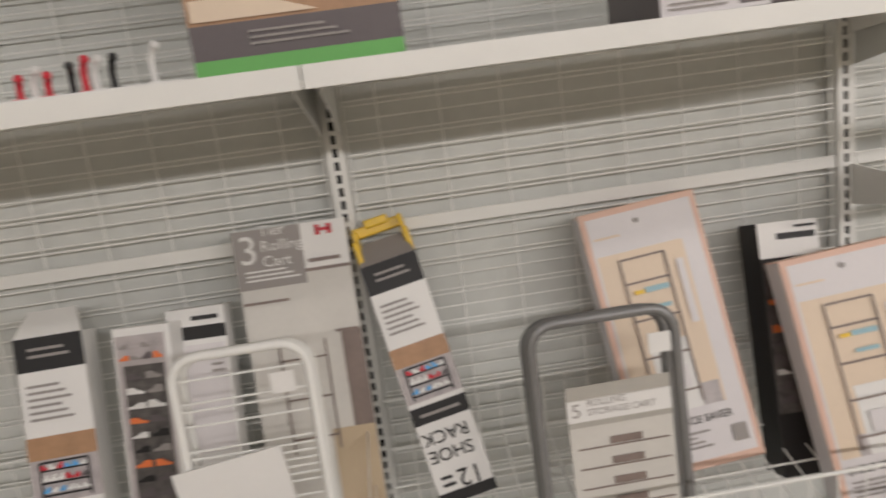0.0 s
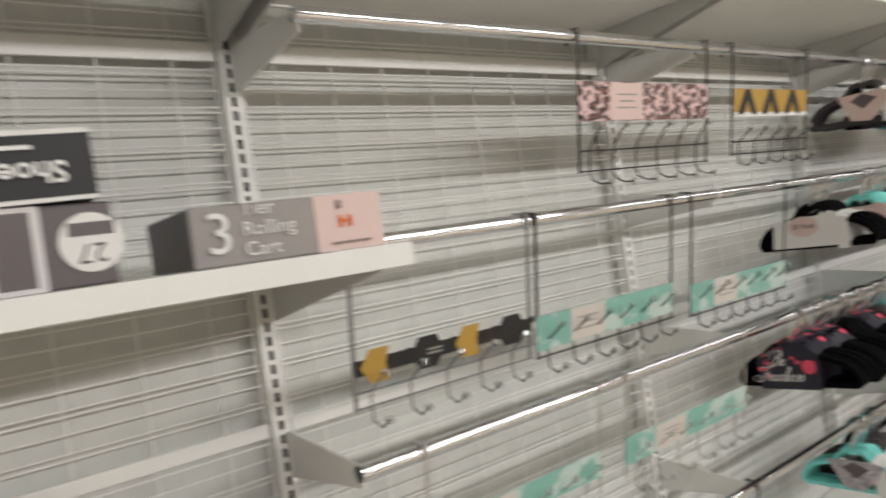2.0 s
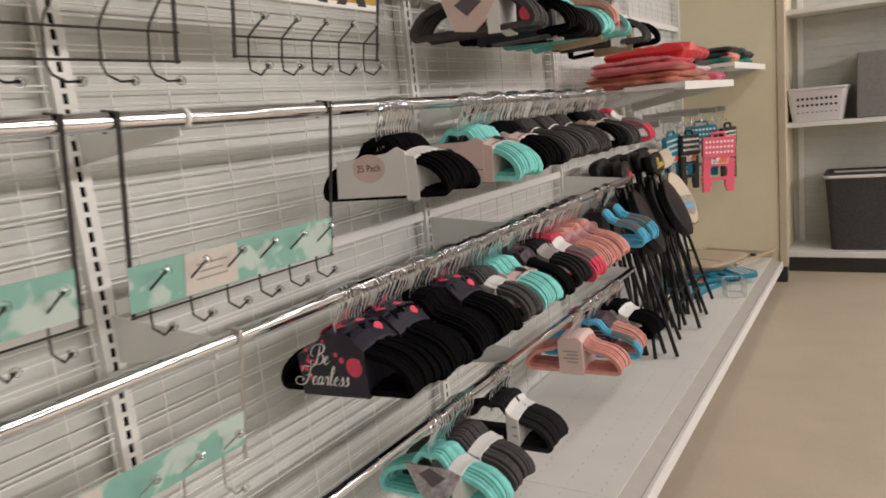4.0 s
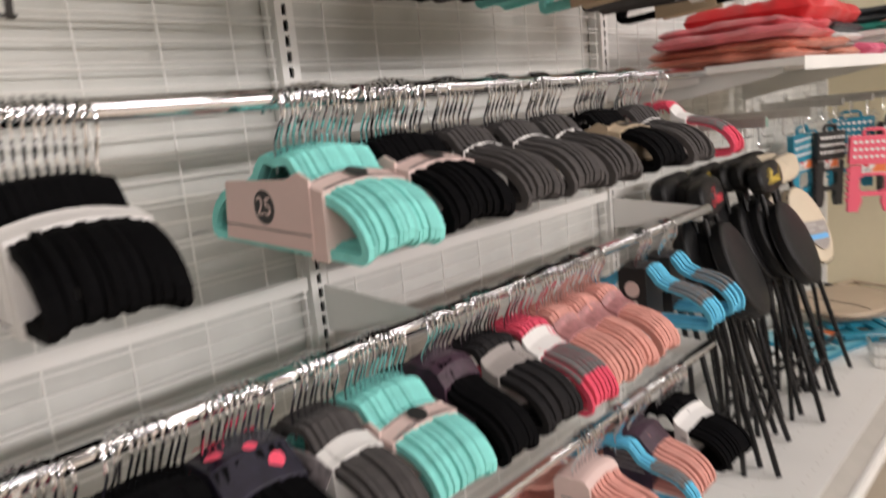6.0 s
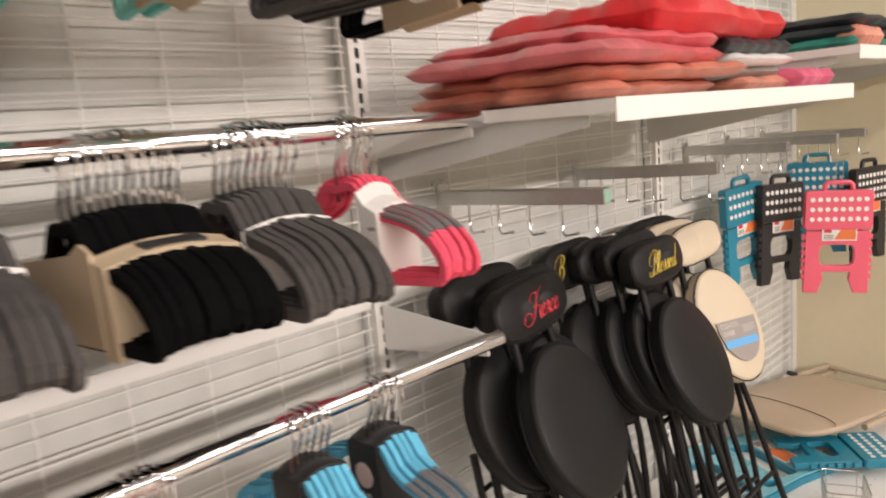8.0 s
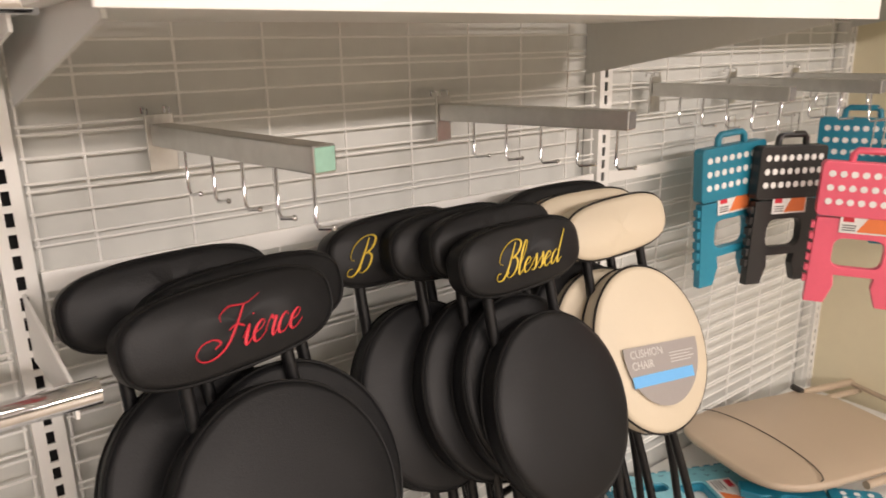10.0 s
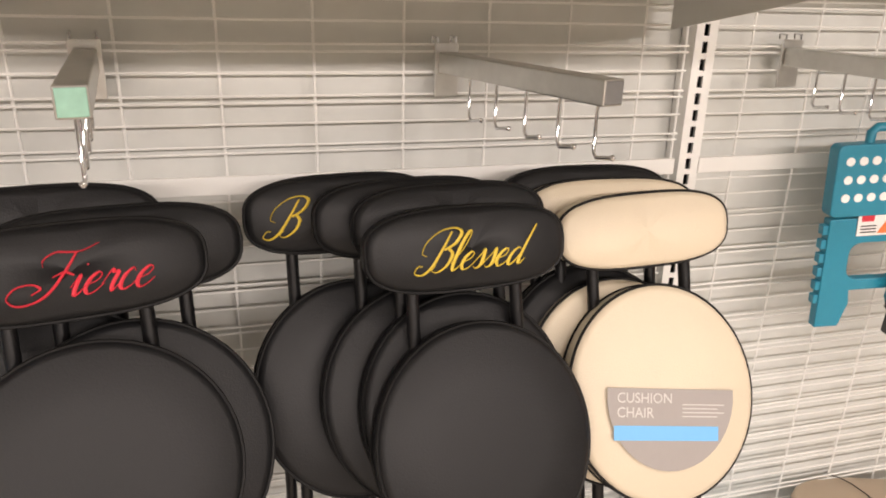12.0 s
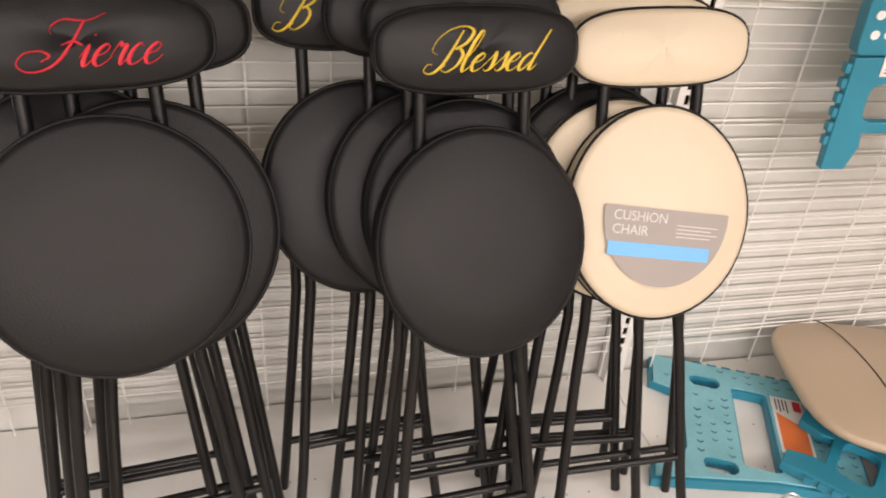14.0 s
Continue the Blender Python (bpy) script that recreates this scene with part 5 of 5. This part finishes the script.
for bx0, bz0, bx1, bz1 in ((0.035, 0.642, 0.105, 0.650), (-0.120, 0.565, -0.020, 0.571), (0.070, 0.480, 0.120, 0.486), (-0.060, 0.430, 0.045, 0.434), (-0.060, 0.340, 0.045, 0.344), (-0.060, 0.250, 0.045, 0.254)):
    part("cart_drawing", Geo().box(bx0, -0.006, bz0, bx1, -0.0054, bz1), BROWNP, b1)
for bx0 in (-0.060, 0.041):
    part("cart_drawing", Geo().box(bx0, -0.006, 0.22, bx0 + 0.004, -0.0054, 0.47), BROWNP, b1)

for px, py, pz, lean, yaw, roll, nm in ((0.492, 1.200, 0.530, -17, -2, -6, "blush-bordered space saver box standing in the wire basket"), (0.865, 1.055, 0.452, -17, -5, -6, "blush-bordered space saver box standing before a shoe box")):
    w, h, d = 0.272, 0.612, 0.075
    if px > 0.7:
        h = 0.555
    b0, b1 = carton("space_saver_box", w, h, d, pose(px, py, pz, lean, roll, yaw), BLUSH, nm, [
        (0.05, 0.03, 0.95, 0.975, PALE, "pale panel"), (0.07, 0.22, 0.80, 0.83, PEACH, "peach panel with a picture"), (0.22, 0.22, 0.78, 0.30, PHOTO, "grey floor in the picture"), (0.30, 0.22, 0.62, 0.48, CARD_WHITE, "white fixture in the picture")], PALE)
    rack_picture(b1, w, h, 0.24, 0.24, 0.62, 0.80, BROWNP, 4, -0.0058)
    part("mirror_print", Geo().box(w * 0.20, -0.0062, h * 0.52, w * 0.26, -0.0055, h * 0.76), PALE, b1)
    part("basin_print", Geo().box(-w * 0.14, -0.0062, h * 0.30, w * 0.06, -0.0056, h * 0.38), PALE, b1)
    part("blue_towel", Geo().box(-0.030, -0.0062, h * 0.665, 0.025, -0.0055, h * 0.685).box(-0.030, -0.0062, h * 0.60, 0.02, -0.0055, h * 0.615), PALEBLUE, b1)
    part("yellow_towel", Geo().box(-0.055, -0.0064, h * 0.665, -0.032, -0.0055, h * 0.68), YELLOW, b1)
    face_text(b1, w, h, d, "SHELF SPACE SAVER", 0.45, 0.175, 0.024, INK, width=0.20)
    bars(b1, w, h, 0.10, 0.07, 0.60, 0.14, 4, CARD_GREY)
    part("barcode", Geo().box(w * 0.28, -0.0052, h * 0.07, w * 0.40, -0.0044, h * 0.13), CARD_GREY, b1)
    bars(b1, w, h, 0.08, 0.885, 0.30, 0.905, 1, PEACH)
    part("mark", Geo().prism(circle(0.006, 12, -0.01, h * 0.935), -0.0052, -0.0044), CARD_GREY, b1)

w, h, d = 0.150, 0.585, 0.080
b0, b1 = carton("shoe_tower_box", w, h, d, pose(0.760, 1.225, SHELFZ, -13, 3, 3), CARD_BLACK, "black shoe tower box with a white top standing in the basket", [
    (0.0, 0.86, 1, 1.0, CARD_WHITE, "white top panel"), (0.30, 0.93, 0.95, 0.955, CARD_BLACK, "black band"), (0.02, 0.25, 0.6, 0.84, DARKPHOTO, "photograph of shoes")])
shoe_photo(b1, w, h, 0.03, 0.28, 0.58, 0.83, 10, 2, 10, [CARD_BLACK, CARD_PLUM, CARD_GREY, CARD_WHITE, ORANGE])
bars(b1, w, h, 0.6, 0.965, 0.95, 0.99, 1, INK)


def wire_rack(x, y, z, w, h, lean, mat, r, rungs, label):
    """A bent-tube cart end with rungs."""
    base = thing("wire_rack", pose(x, y, z, -lean, 0, 0), label, "wire rack", "metal racks in the basket")
    loop = [(-w / 2, 0, 0), (-w / 2, 0, h - 0.05)] + [(-w / 2 + 0.05 - 0.05 * math.cos(radians(a)), 0, h - 0.05 + 0.05 * math.sin(radians(a))) for a in range(15, 91, 15)]
    loop += [(w / 2 - 0.05 + 0.05 * math.sin(radians(a)), 0, h - 0.05 + 0.05 * math.cos(radians(a))) for a in range(0, 91, 15)] + [(w / 2, 0, 0)]
    part("frame_tube", Geo().tube(loop, r, 10), mat, base, smooth=True)
    part("frame_tube", Geo().tube([(a, 0.06, c - 0.012) for a, b, c in loop], r * 0.9, 10), mat, base, smooth=True)
    for z0 in rungs:
        part("rung", Geo().tube([(-w / 2, 0.004, z0), (w / 2, 0.004, z0)], 0.0024, 6), mat, base, smooth=True)
    return base


rk = wire_rack(-0.440, 1.075, SHELFZ, 0.255, 0.545, 4, WHITE, 0.0095, [0.50, 0.455, 0.44, 0.41, 0.36, 0.345, 0.33, 0.315, 0.30, 0.285, 0.27, 0.24, 0.22, 0.20], "white tubular wire rack standing in the wire basket")
part("hang_tag", Geo().box(0.055, -0.014, 0.455, 0.100, -0.012, 0.495), CARD_WHITE, rk, "white price tag")
part("backing_card", Geo().box(-0.115, -0.016, 0.19, 0.095, -0.012, 0.345, pose(0, 0, 0, 0, -7, 0)), CARD_WHITE, rk, "large white card")
rk = wire_rack(0.255, 1.075, SHELFZ, 0.290, 0.500, 4, GUNMETAL, 0.0115, [0.10], "grey tubular rolling cart end with a printed card")
part("hang_tag", Geo().box(0.085, -0.016, 0.415, 0.130, -0.013, 0.455), CARD_WHITE, rk, "white price tag")
pc = part("printed_card", Geo().box(-0.090, -0.015, 0.04, 0.120, -0.012, 0.37), STONE, rk, "printed card with a picture of the cart")
part("grey_band", Geo().box(-0.090, -0.0165, 0.345, 0.120, -0.0152, 0.372).box(-0.090, -0.0165, 0.288, 0.120, -0.0152, 0.298), GREYLIP, pc)
part("title_strip", Geo().box(-0.090, -0.0165, 0.300, 0.120, -0.0152, 0.343), CARD_WHITE, pc)
part("title_strip", Geo().box(-0.090, -0.0165, 0.07, 0.120, -0.0152, 0.105), CARD_WHITE, pc)
text_part("lettering", "5", 0.040, CARD_GREY, pc, pose(-0.072, -0.0172, 0.322) @ FRONTWARD, depth=0.0002)
text_part("lettering", "ROLLING\nSTORAGE CART", 0.019, CARD_GREY, pc, pose(-0.050, -0.0172, 0.326) @ FRONTWARD, depth=0.0002, align="LEFT")
g = Geo()
for r in range(4):
    g.box(-0.010, -0.0168, 0.12 + r * 0.042, 0.055, -0.0155, 0.135 + r * 0.042)
    g.box(-0.075, -0.0168, 0.115 + r * 0.042, 0.110, -0.0158, 0.118 + r * 0.042)
part("cart_picture", g, BROWNP, pc)


def wire_basket(x0, x1):
    """A wire shelf basket hung on the uprights."""
    base = thing("wire_basket", pose(x0, 0, 0.43), "white wire shelf basket holding boxes and racks", "wire basket", "wire baskets of the wall shelving")
    w, f, b = x1 - x0, 0.955, 1.430
    part("rim", Geo().tube([(0, f, 0.20), (w, f, 0.20), (w, b, 0.28), (0, b, 0.28)], 0.0042, 8, True), WHITE, base, smooth=True)
    part("rim", Geo().tube([(0, f, 0.11), (w, f, 0.11), (w, b, 0.15), (0, b, 0.15)], 0.0032, 6, True), WHITE, base, smooth=True)
    me, mb = None, None
    n = int(w / 0.055)
    for k in range(n + 1):
        x = w * k / n
        if me is None:
            ob = part("wire", Geo().tube([(0, f, 0.20), (0, f, 0.006), (0, b, 0.150), (0, b, 0.28)], 0.0022, 6), WHITE, base, smooth=True, m=pose(x, 0, 0))
            me = ob.data
        else:
            ob = new("wire", me)
            ob.parent, ob.matrix_basis = base, pose(x, 0, 0)
    for k in range(5):
        y = f + (b - f) * k / 4
        part("wire", Geo().tube([(0, y, 0.010 + 0.036 * k), (w, y, 0.010 + 0.036 * k)], 0.0026, 6), WHITE, base, smooth=True)


wire_basket(POSTS[1] + 0.03, POSTS[2] - 0.02)
wire_basket(POSTS[2] + 0.02, POSTS[3] - 0.03)

# goods on the shelf
w, h, d = 0.335, 0.400, 0.20
b0, b1 = carton("furniture_box", w, h, d, pose(-0.222, 1.010, SHELF + 0.002, 0, 0, -2), PALE, "large box with a room picture and a green stripe", [
    (0, 0.0, 1, 0.065, GREEN, "green stripe"), (0, 0.065, 1, 0.20, CARD_PLUM, "plum band"), (0, 0.20, 1, 0.31, WOODP, "wood floor in the picture"), (0.05, 0.30, 0.35, 0.9, WOODP, "wood shape in the picture")])
bars(b1, w, h, 0.28, 0.10, 0.75, 0.17, 3, CARD_GREY)
part("picture_rug", Geo().add([(-0.16, -0.0058, 0.085), (0.04, -0.0058, 0.085), (-0.06, -0.0058, 0.118), (-0.16, -0.0058, 0.118)], [(0, 1, 2, 3)]), PEACH, b1)

w, h, d = 0.255, 0.100, 0.30
b0, b1 = carton("shoe_storage_box", w, h, d, pose(0.482, 0.958, SHELF + 0.002, 0, 0, -3), CARD_PLUM, "grey shoe storage box lying upside down on the shelf", [
    (0, 0.0, 0.70, 1.0, PALE, "pale printed panel"), (0.50, 0.06, 0.66, 0.94, CARD_PLUM, "dark picture strip")], CARD_PLUM)
face_text(b1, w, h, d, "27 PAIRS\nOF SHOES", 0.26, 0.56, 0.031, CARD_PLUM, 180)
bars(b1, w, h, 0.05, 0.06, 0.42, 0.22, 2, CARD_GREY)
part("round_badge", Geo().prism(circle(0.036, 24, 0.102, 0.052), -0.0030, -0.0012), CARD_WHITE, b1, "round pale badge")
text_part("lettering", "27", 0.034, CARD_PLUM, b1, pose(0.102, -0.0034, 0.040) @ FRONTWARD @ pose(0, 0, 0, 0, 0, 180), depth=0.0002)
part("dark_strip", Geo().box(0.078, -0.0036, 0.060, 0.128, -0.0031, 0.076), CARD_PLUM, b1)
w, h, d = 0.245, 0.085, 0.26
b0, b1 = carton("shoe_storage_box", w, h, d, pose(0.476, 0.952, SHELF + 0.1035, 0, -1, -4), CARD_BLACK, "black shoe storage box lying upside down on another box", [
    (0, 0.93, 1, 1.0, CARD_WHITE, "white edge"), (0, 0.0, 1, 0.06, CARD_WHITE, "white edge")], CARD_PLUM)
face_text(b1, w, h, d, "Shoes Away", 0.52, 0.42, 0.036, INKWHITE, 180, 0.0006)
part("printed_line", Geo().box(-0.06, -0.0040, 0.062, 0.06, -0.0032, 0.067), INKWHITE, b1)
w, h, d = 0.288, 0.083, 0.26
b0, b1 = carton("rolling_cart_box", w, h, d, pose(0.850, 0.958, SHELF + 0.002, 0, 0, -4), CARD_GREY, "grey and pink rolling cart box lying on the shelf", [
    (0.62, 0, 1, 1, CARD_PINK, "pale pink end panel")], CARD_PLUM)
face_text(b1, w, h, d, "3", 0.13, 0.5, 0.080, CARD_WHITE)
face_text(b1, w, h, d, "Tier\nRolling\nCart", 0.24, 0.56, 0.028, CARD_WHITE, align="LEFT")
part("logo", Geo().box(0.070, -0.0040, 0.034, 0.076, -0.0032, 0.052).box(0.086, -0.0040, 0.034, 0.092, -0.0032, 0.052).box(0.070, -0.0040, 0.041, 0.092, -0.0032, 0.046), ORANGE, b1, "red printed mark")
part("cart_drawing", Geo().box(0.055, -0.004, 0.010, 0.12, -0.0032, 0.013).box(0.070, -0.004, 0.062, 0.078, -0.0032, 0.074), BROWNP, b1)

for hx, hy, hm, tall in ((-0.655, 1.00, RED, 0.035), (-0.632, 1.00, CARD_WHITE, 0.045), (-0.612, 1.00, RED, 0.035), (-0.575, 1.0, BLACKPL, 0.045), (-0.555, 1.0, RED, 0.052), (-0.538, 1.0, CARD_WHITE, 0.05), (-0.512, 1.0, BLACKPL, 0.05), (-0.450, 1.0, CARD_WHITE, 0.06)):
    hk = thing("wall_hook", pose(hx, hy, SHELF + 0.001, 0, 0, hx * 900 % 40), "small plastic wall hook standing on the shelf", "hook", "small hooks on the shelf")
    part("base_plate", Geo().box(-0.011, -0.012, 0, 0.011, 0.012, 0.006), hm, hk, bevel=0.002)
    part("prong", Geo().tube([(0, 0, 0.005), (0, 0.002, tall * 0.6), (0.003, -0.004, tall * 0.9), (0.005, -0.012, tall)], 0.0055, 8).ball((0.005, -0.012, tall), 0.0075), hm, hk, smooth=True)
cd = part("blister_card", Geo().box(-0.69, 0.962, SHELF + 0.001, -0.40, 0.985, SHELF + 0.004), CARD_WHITE)
tagged(cd, "white backing card lying flat on the shelf", "card")

# ---- folded bags on the shelves ----


def folded_bag(x, y, z, w, d, h, mat, label, seed, yaw=0.0):
    """A soft folded textile: a slab with rounded, rumpled edges."""
    nx, ny = 36, 22
    g = Geo()
    v, f = [], []
    rnd = Vector((seed * 7.3, seed * 3.1, 0))
    for side in (0, 1):
        for i in range(nx + 1):
            for j in range(ny + 1):
                a, b = 2 * i / nx - 1, 2 * j / ny - 1
                edge = (1 - abs(a) ** 14) * (1 - abs(b) ** 12)
                lump = noise.noise(Vector((a * 2.2, b * 2.0, side * 3)) + rnd) * 0.40 + noise.noise(Vector((a * 9, b * 6, side)) + rnd) * 0.22
                top = h * (0.5 + 0.5 * max(0, edge) ** 0.4 * (1 + lump))
                bot = h * (0.5 - 0.5 * max(0, edge) ** 0.4)
                wob = 0.03 * noise.noise(Vector((b * 3, side * 0.1, 4)) + rnd)
                v.append((a * w / 2 + wob, b * d / 2 + 0.02 * noise.noise(Vector((a * 3, 2, 1)) + rnd), top if side else bot))
    n = (nx + 1) * (ny + 1)
    for i in range(nx):
        for j in range(ny):
            p = i * (ny + 1) + j
            f.append((p, p + 1, p + ny + 2, p + ny + 1))
            q = p + n
            f.append((q, q + ny + 1, q + ny + 2, q + 1))
    g.add(v, f)
    ob = part("folded_bag", g, mat, None, "", True, m=pose(x, y, z, 0, 0, yaw))
    return tagged(ob, label, "folded bag", "folded bags on the shelves")


CLOTHRED = material("red_nylon", (0.62, 0.030, 0.035), 0.38, vary=0.18, scale=14, fine=120, bump=0.2)
CLOTHPINK = material("coral_pink_plastic_bag", (0.66, 0.16, 0.18), 0.30, vary=0.25, scale=18, fine=90, bump=0.2)
CLOTHCORAL = material("coral_bag", (0.62, 0.24, 0.17), 0.32, vary=0.25, scale=18, bump=0.2)
CLOTHDARK = material("dark_folded_cloth", (0.03, 0.035, 0.04), 0.5, vary=0.4, scale=20, bump=0.2)
CLOTHTEAL = material("green_teal_cloth", (0.02, 0.22, 0.17), 0.45, vary=0.25, scale=20, bump=0.2)
PINKSHEET = material("bright_pink_bag", (0.72, 0.14, 0.24), 0.35, vary=0.15, scale=20, bump=0.15)
sz = RSHELF + 0.002
folded_bag(4.92, 1.13, sz, 0.50, 0.40, 0.030, CLOTHCORAL, "coral folded bag in clear plastic on the shelf", 1, 3)
folded_bag(4.94, 1.12, sz + 0.028, 0.52, 0.42, 0.030, CLOTHCORAL, "coral folded bag in clear plastic on a stack", 2, -4)
folded_bag(4.90, 1.10, sz + 0.056, 0.54, 0.40, 0.034, CLOTHPINK, "coral pink folded bag in clear plastic on a stack", 3, 5)
folded_bag(4.94, 1.12, sz + 0.088, 0.48, 0.36, 0.034, CLOTHPINK, "coral pink folded bag in clear plastic on a stack", 4, -2)
folded_bag(5.22, 1.12, sz + 0.112, 0.66, 0.38, 0.072, CLOTHRED, "large puffy red garment bag lying on the stack", 5, 2)
folded_bag(5.46, 1.12, sz, 0.30, 0.36, 0.030, CLOTHCORAL, "coral folded bag on the shelf", 6)
folded_bag(5.42, 1.14, sz + 0.028, 0.34, 0.36, 0.028, CARD_GREY, "grey folded bag on a stack", 7)
folded_bag(5.44, 1.12, sz + 0.054, 0.34, 0.36, 0.028, CARD_WHITE, "white folded bag on a stack", 8)
folded_bag(5.42, 1.12, sz + 0.080, 0.36, 0.36, 0.036, CLOTHDARK, "dark folded bag on a stack", 9)
folded_bag(5.68, 1.08, sz, 0.22, 0.34, 0.045, PINKSHEET, "bright pink folded bag on the shelf", 10)
sz = RSHELF + 0.102
folded_bag(6.30, 1.12, sz, 0.60, 0.40, 0.035, CLOTHTEAL, "dark green folded bag on the shelf", 11)
folded_bag(6.28, 1.12, sz + 0.033, 0.52, 0.38, 0.035, CLOTHDARK, "black folded bag on a stack", 12)
folded_bag(6.30, 1.10, sz + 0.066, 0.50, 0.38, 0.035, CLOTHDARK, "black folded bag on a stack", 13)
folded_bag(6.12, 1.05, sz + 0.002, 0.16, 0.30, 0.06, CLOTHCORAL, "coral folded bag on the shelf", 14)
folded_bag(6.72, 1.10, sz, 0.34, 0.38, 0.04, CLOTHTEAL, "teal folded bag on the shelf", 15)
folded_bag(6.72, 1.10, sz + 0.038, 0.32, 0.36, 0.05, CLOTHDARK, "dark folded bag on a stack", 16)
folded_bag(6.74, 1.10, sz + 0.085, 0.26, 0.30, 0.03, TEALPL, "teal folded bag on a stack", 17)

# ---- shelving beyond the end panel ----
FX = 7.46


def far_unit():
    base = thing("far_shelving", pose(FX, 0, 0), "white gondola shelving across the aisle's end", "shelving")
    part("back_panel", Geo().box(0.46, -1.9, 0.1, 0.50, 0.78, 2.4), BOARD, base)
    part("base_deck", Geo().box(0.0, -1.9, 0.115, 0.458, 0.78, 0.16), WHITE, base, bevel=0.003)
    part("kick_plate", Geo().box(0.02, -1.9, 0.0, 0.05, 0.78, 0.113), KICK, base, "black kick plate")
    for z in (1.15, 1.98):
        part("shelf_board", Geo().box(0.03, -1.9, z - 0.035, 0.458, 0.78, z), WHITE, base, bevel=0.002)
    for y in (0.72, -0.50, -1.72):
        part("upright", Geo().box(0.425, y - 0.02, 0.162, 0.458, y + 0.02, 2.4), WHITE, base)
    g = Geo()
    for k in range(28):
        g.box(0.450, -1.9, 0.22 + k * 0.078, 0.4585, 0.70, 0.2235 + k * 0.078)
    tagged(part("grid_wires", g, WHITE, base), kind="stuff")
    part("side_panel", Geo().box(0.0, 0.782, 0.0, 0.5, 0.80, 2.4), ENDWALL, base)


far_unit()


def laundry_basket(m, w, d, h, mat, label, name, slots=True):
    base = thing(name, m, label, "basket", "baskets on the far shelving")
    g = Geo()
    lo, hi = [(a * 0.82, b * 0.82) for a, b in round_rect(w, d, 0.05)], round_rect(w, d, 0.05)
    n = len(lo)
    inner = [(a * 0.95, b * 0.95) for a, b in hi]
    v = [(a, b, 0) for a, b in lo] + [(a, b, h) for a, b in hi] + [(a, b, h) for a, b in inner] + [(a * 0.93, b * 0.93, 0.01) for a, b in lo]
    f = [tuple(range(n - 1, -1, -1)), tuple(3 * n + k for k in range(n))]
    for k in range(n):
        j = (k + 1) % n
        f += [(k, j, j + n, k + n), (k + n, j + n, j + 2 * n, k + 2 * n), (k + 2 * n, j + 2 * n, j + 3 * n, k + 3 * n)]
    part("body", g.add(v, f), mat, base, smooth=True)
    part("rim", Geo().tube([(a, b, h) for a, b in hi], 0.010, 8, True), mat, base, smooth=True)
    if slots:
        s = Geo()
        for r in range(3):
            for k in range(9):
                s.prism(circle(0.010, 8, -w * 0.30 + k * w * 0.075, h * (0.3 + 0.2 * r)), -d / 2 * (0.86 + 0.045 * r) - 0.002, -d / 2 * (0.86 + 0.045 * r) + 0.004)
        # holes are near-black discs, their inner shade put into the colour
        tagged(part("slots", s, HOLESHADE, base, "round holes"), kind="stuff")
    return base


WOVEN = material("woven_charcoal_fibre", (0.055, 0.05, 0.05), 0.8, vary=0.6, scale=70, fine=200, bump=0.8)
GREYFAB = material("grey_fabric", (0.22, 0.21, 0.21), 0.85, vary=0.15, scale=40, bump=0.3)
LAV = material("lavender_white_plastic", (0.68, 0.66, 0.68), 0.4, vary=0.04)
laundry_basket(pose(FX + 0.23, 0.58, 1.152, 0, 0, -90), 0.42, 0.34, 0.24, LAV, "white plastic laundry basket with round holes on the shelf", "laundry_basket")
laundry_basket(pose(FX + 0.22, 0.30, 0.162, 0, 0, -90), 0.46, 0.36, 0.58, WOVEN, "dark woven hamper with a pale liner on the base shelf", "hamper", False)
ln = part("liner", Geo().tube([(a, b, 0.565) for a, b in round_rect(0.462, 0.362, 0.05)], 0.014, 8, True, flat=1.0), CARD_WHITE, None, "pale cloth liner", True, m=pose(FX + 0.22, 0.30, 0.162, 0, 0, -90))
tagged(ln, "pale cloth liner folded over the hamper rim", "liner")
gb = part("storage_cube", Geo().box(FX + 0.06, -0.10, 1.152, FX + 0.44, 0.32, 1.62), GREYFAB, bevel=0.01)
tagged(gb, "grey fabric storage cube on the far shelf", "storage box")


def rail_clip(x, z):
    """A white size marker clipped round a rail."""
    ob = part("rail_marker", Geo().tube([(x - 0.004, RAIL_Y, z), (x + 0.004, RAIL_Y, z)], 0.0185, 16), CARD_WHITE, smooth=True)
    return tagged(ob, "small white plastic marker ring on a rail", "rail marker", "marker rings on the rails")


rail_clip(2.235, RAILS[1])
rail_clip(2.080, RAILS[3])


def small_basket(x, y):
    base = thing("small_wire_basket", pose(x, y, DECK + 0.001, 0, 0, 24), "small chrome wire basket on the base shelf", "wire basket")
    for z, k in ((0.004, 0.92), (0.05, 0.96), (0.10, 1.0)):
        part("ring", Geo().tube([(a * k, b * k, z) for a, b in round_rect(0.16, 0.12, 0.015, 3)], 0.0022, 6, True), STEEL, base, smooth=True)
    for a, b in round_rect(0.16, 0.12, 0.015, 1) + [(t * 0.02, sgn * 0.06) for t in range(-3, 4) for sgn in (-1, 1)]:
        part("wire", Geo().tube([(a * 0.92, b * 0.92, 0.004), (a, b, 0.10)], 0.0014, 5), STEEL, base, smooth=True)


small_basket(5.985, 0.925)
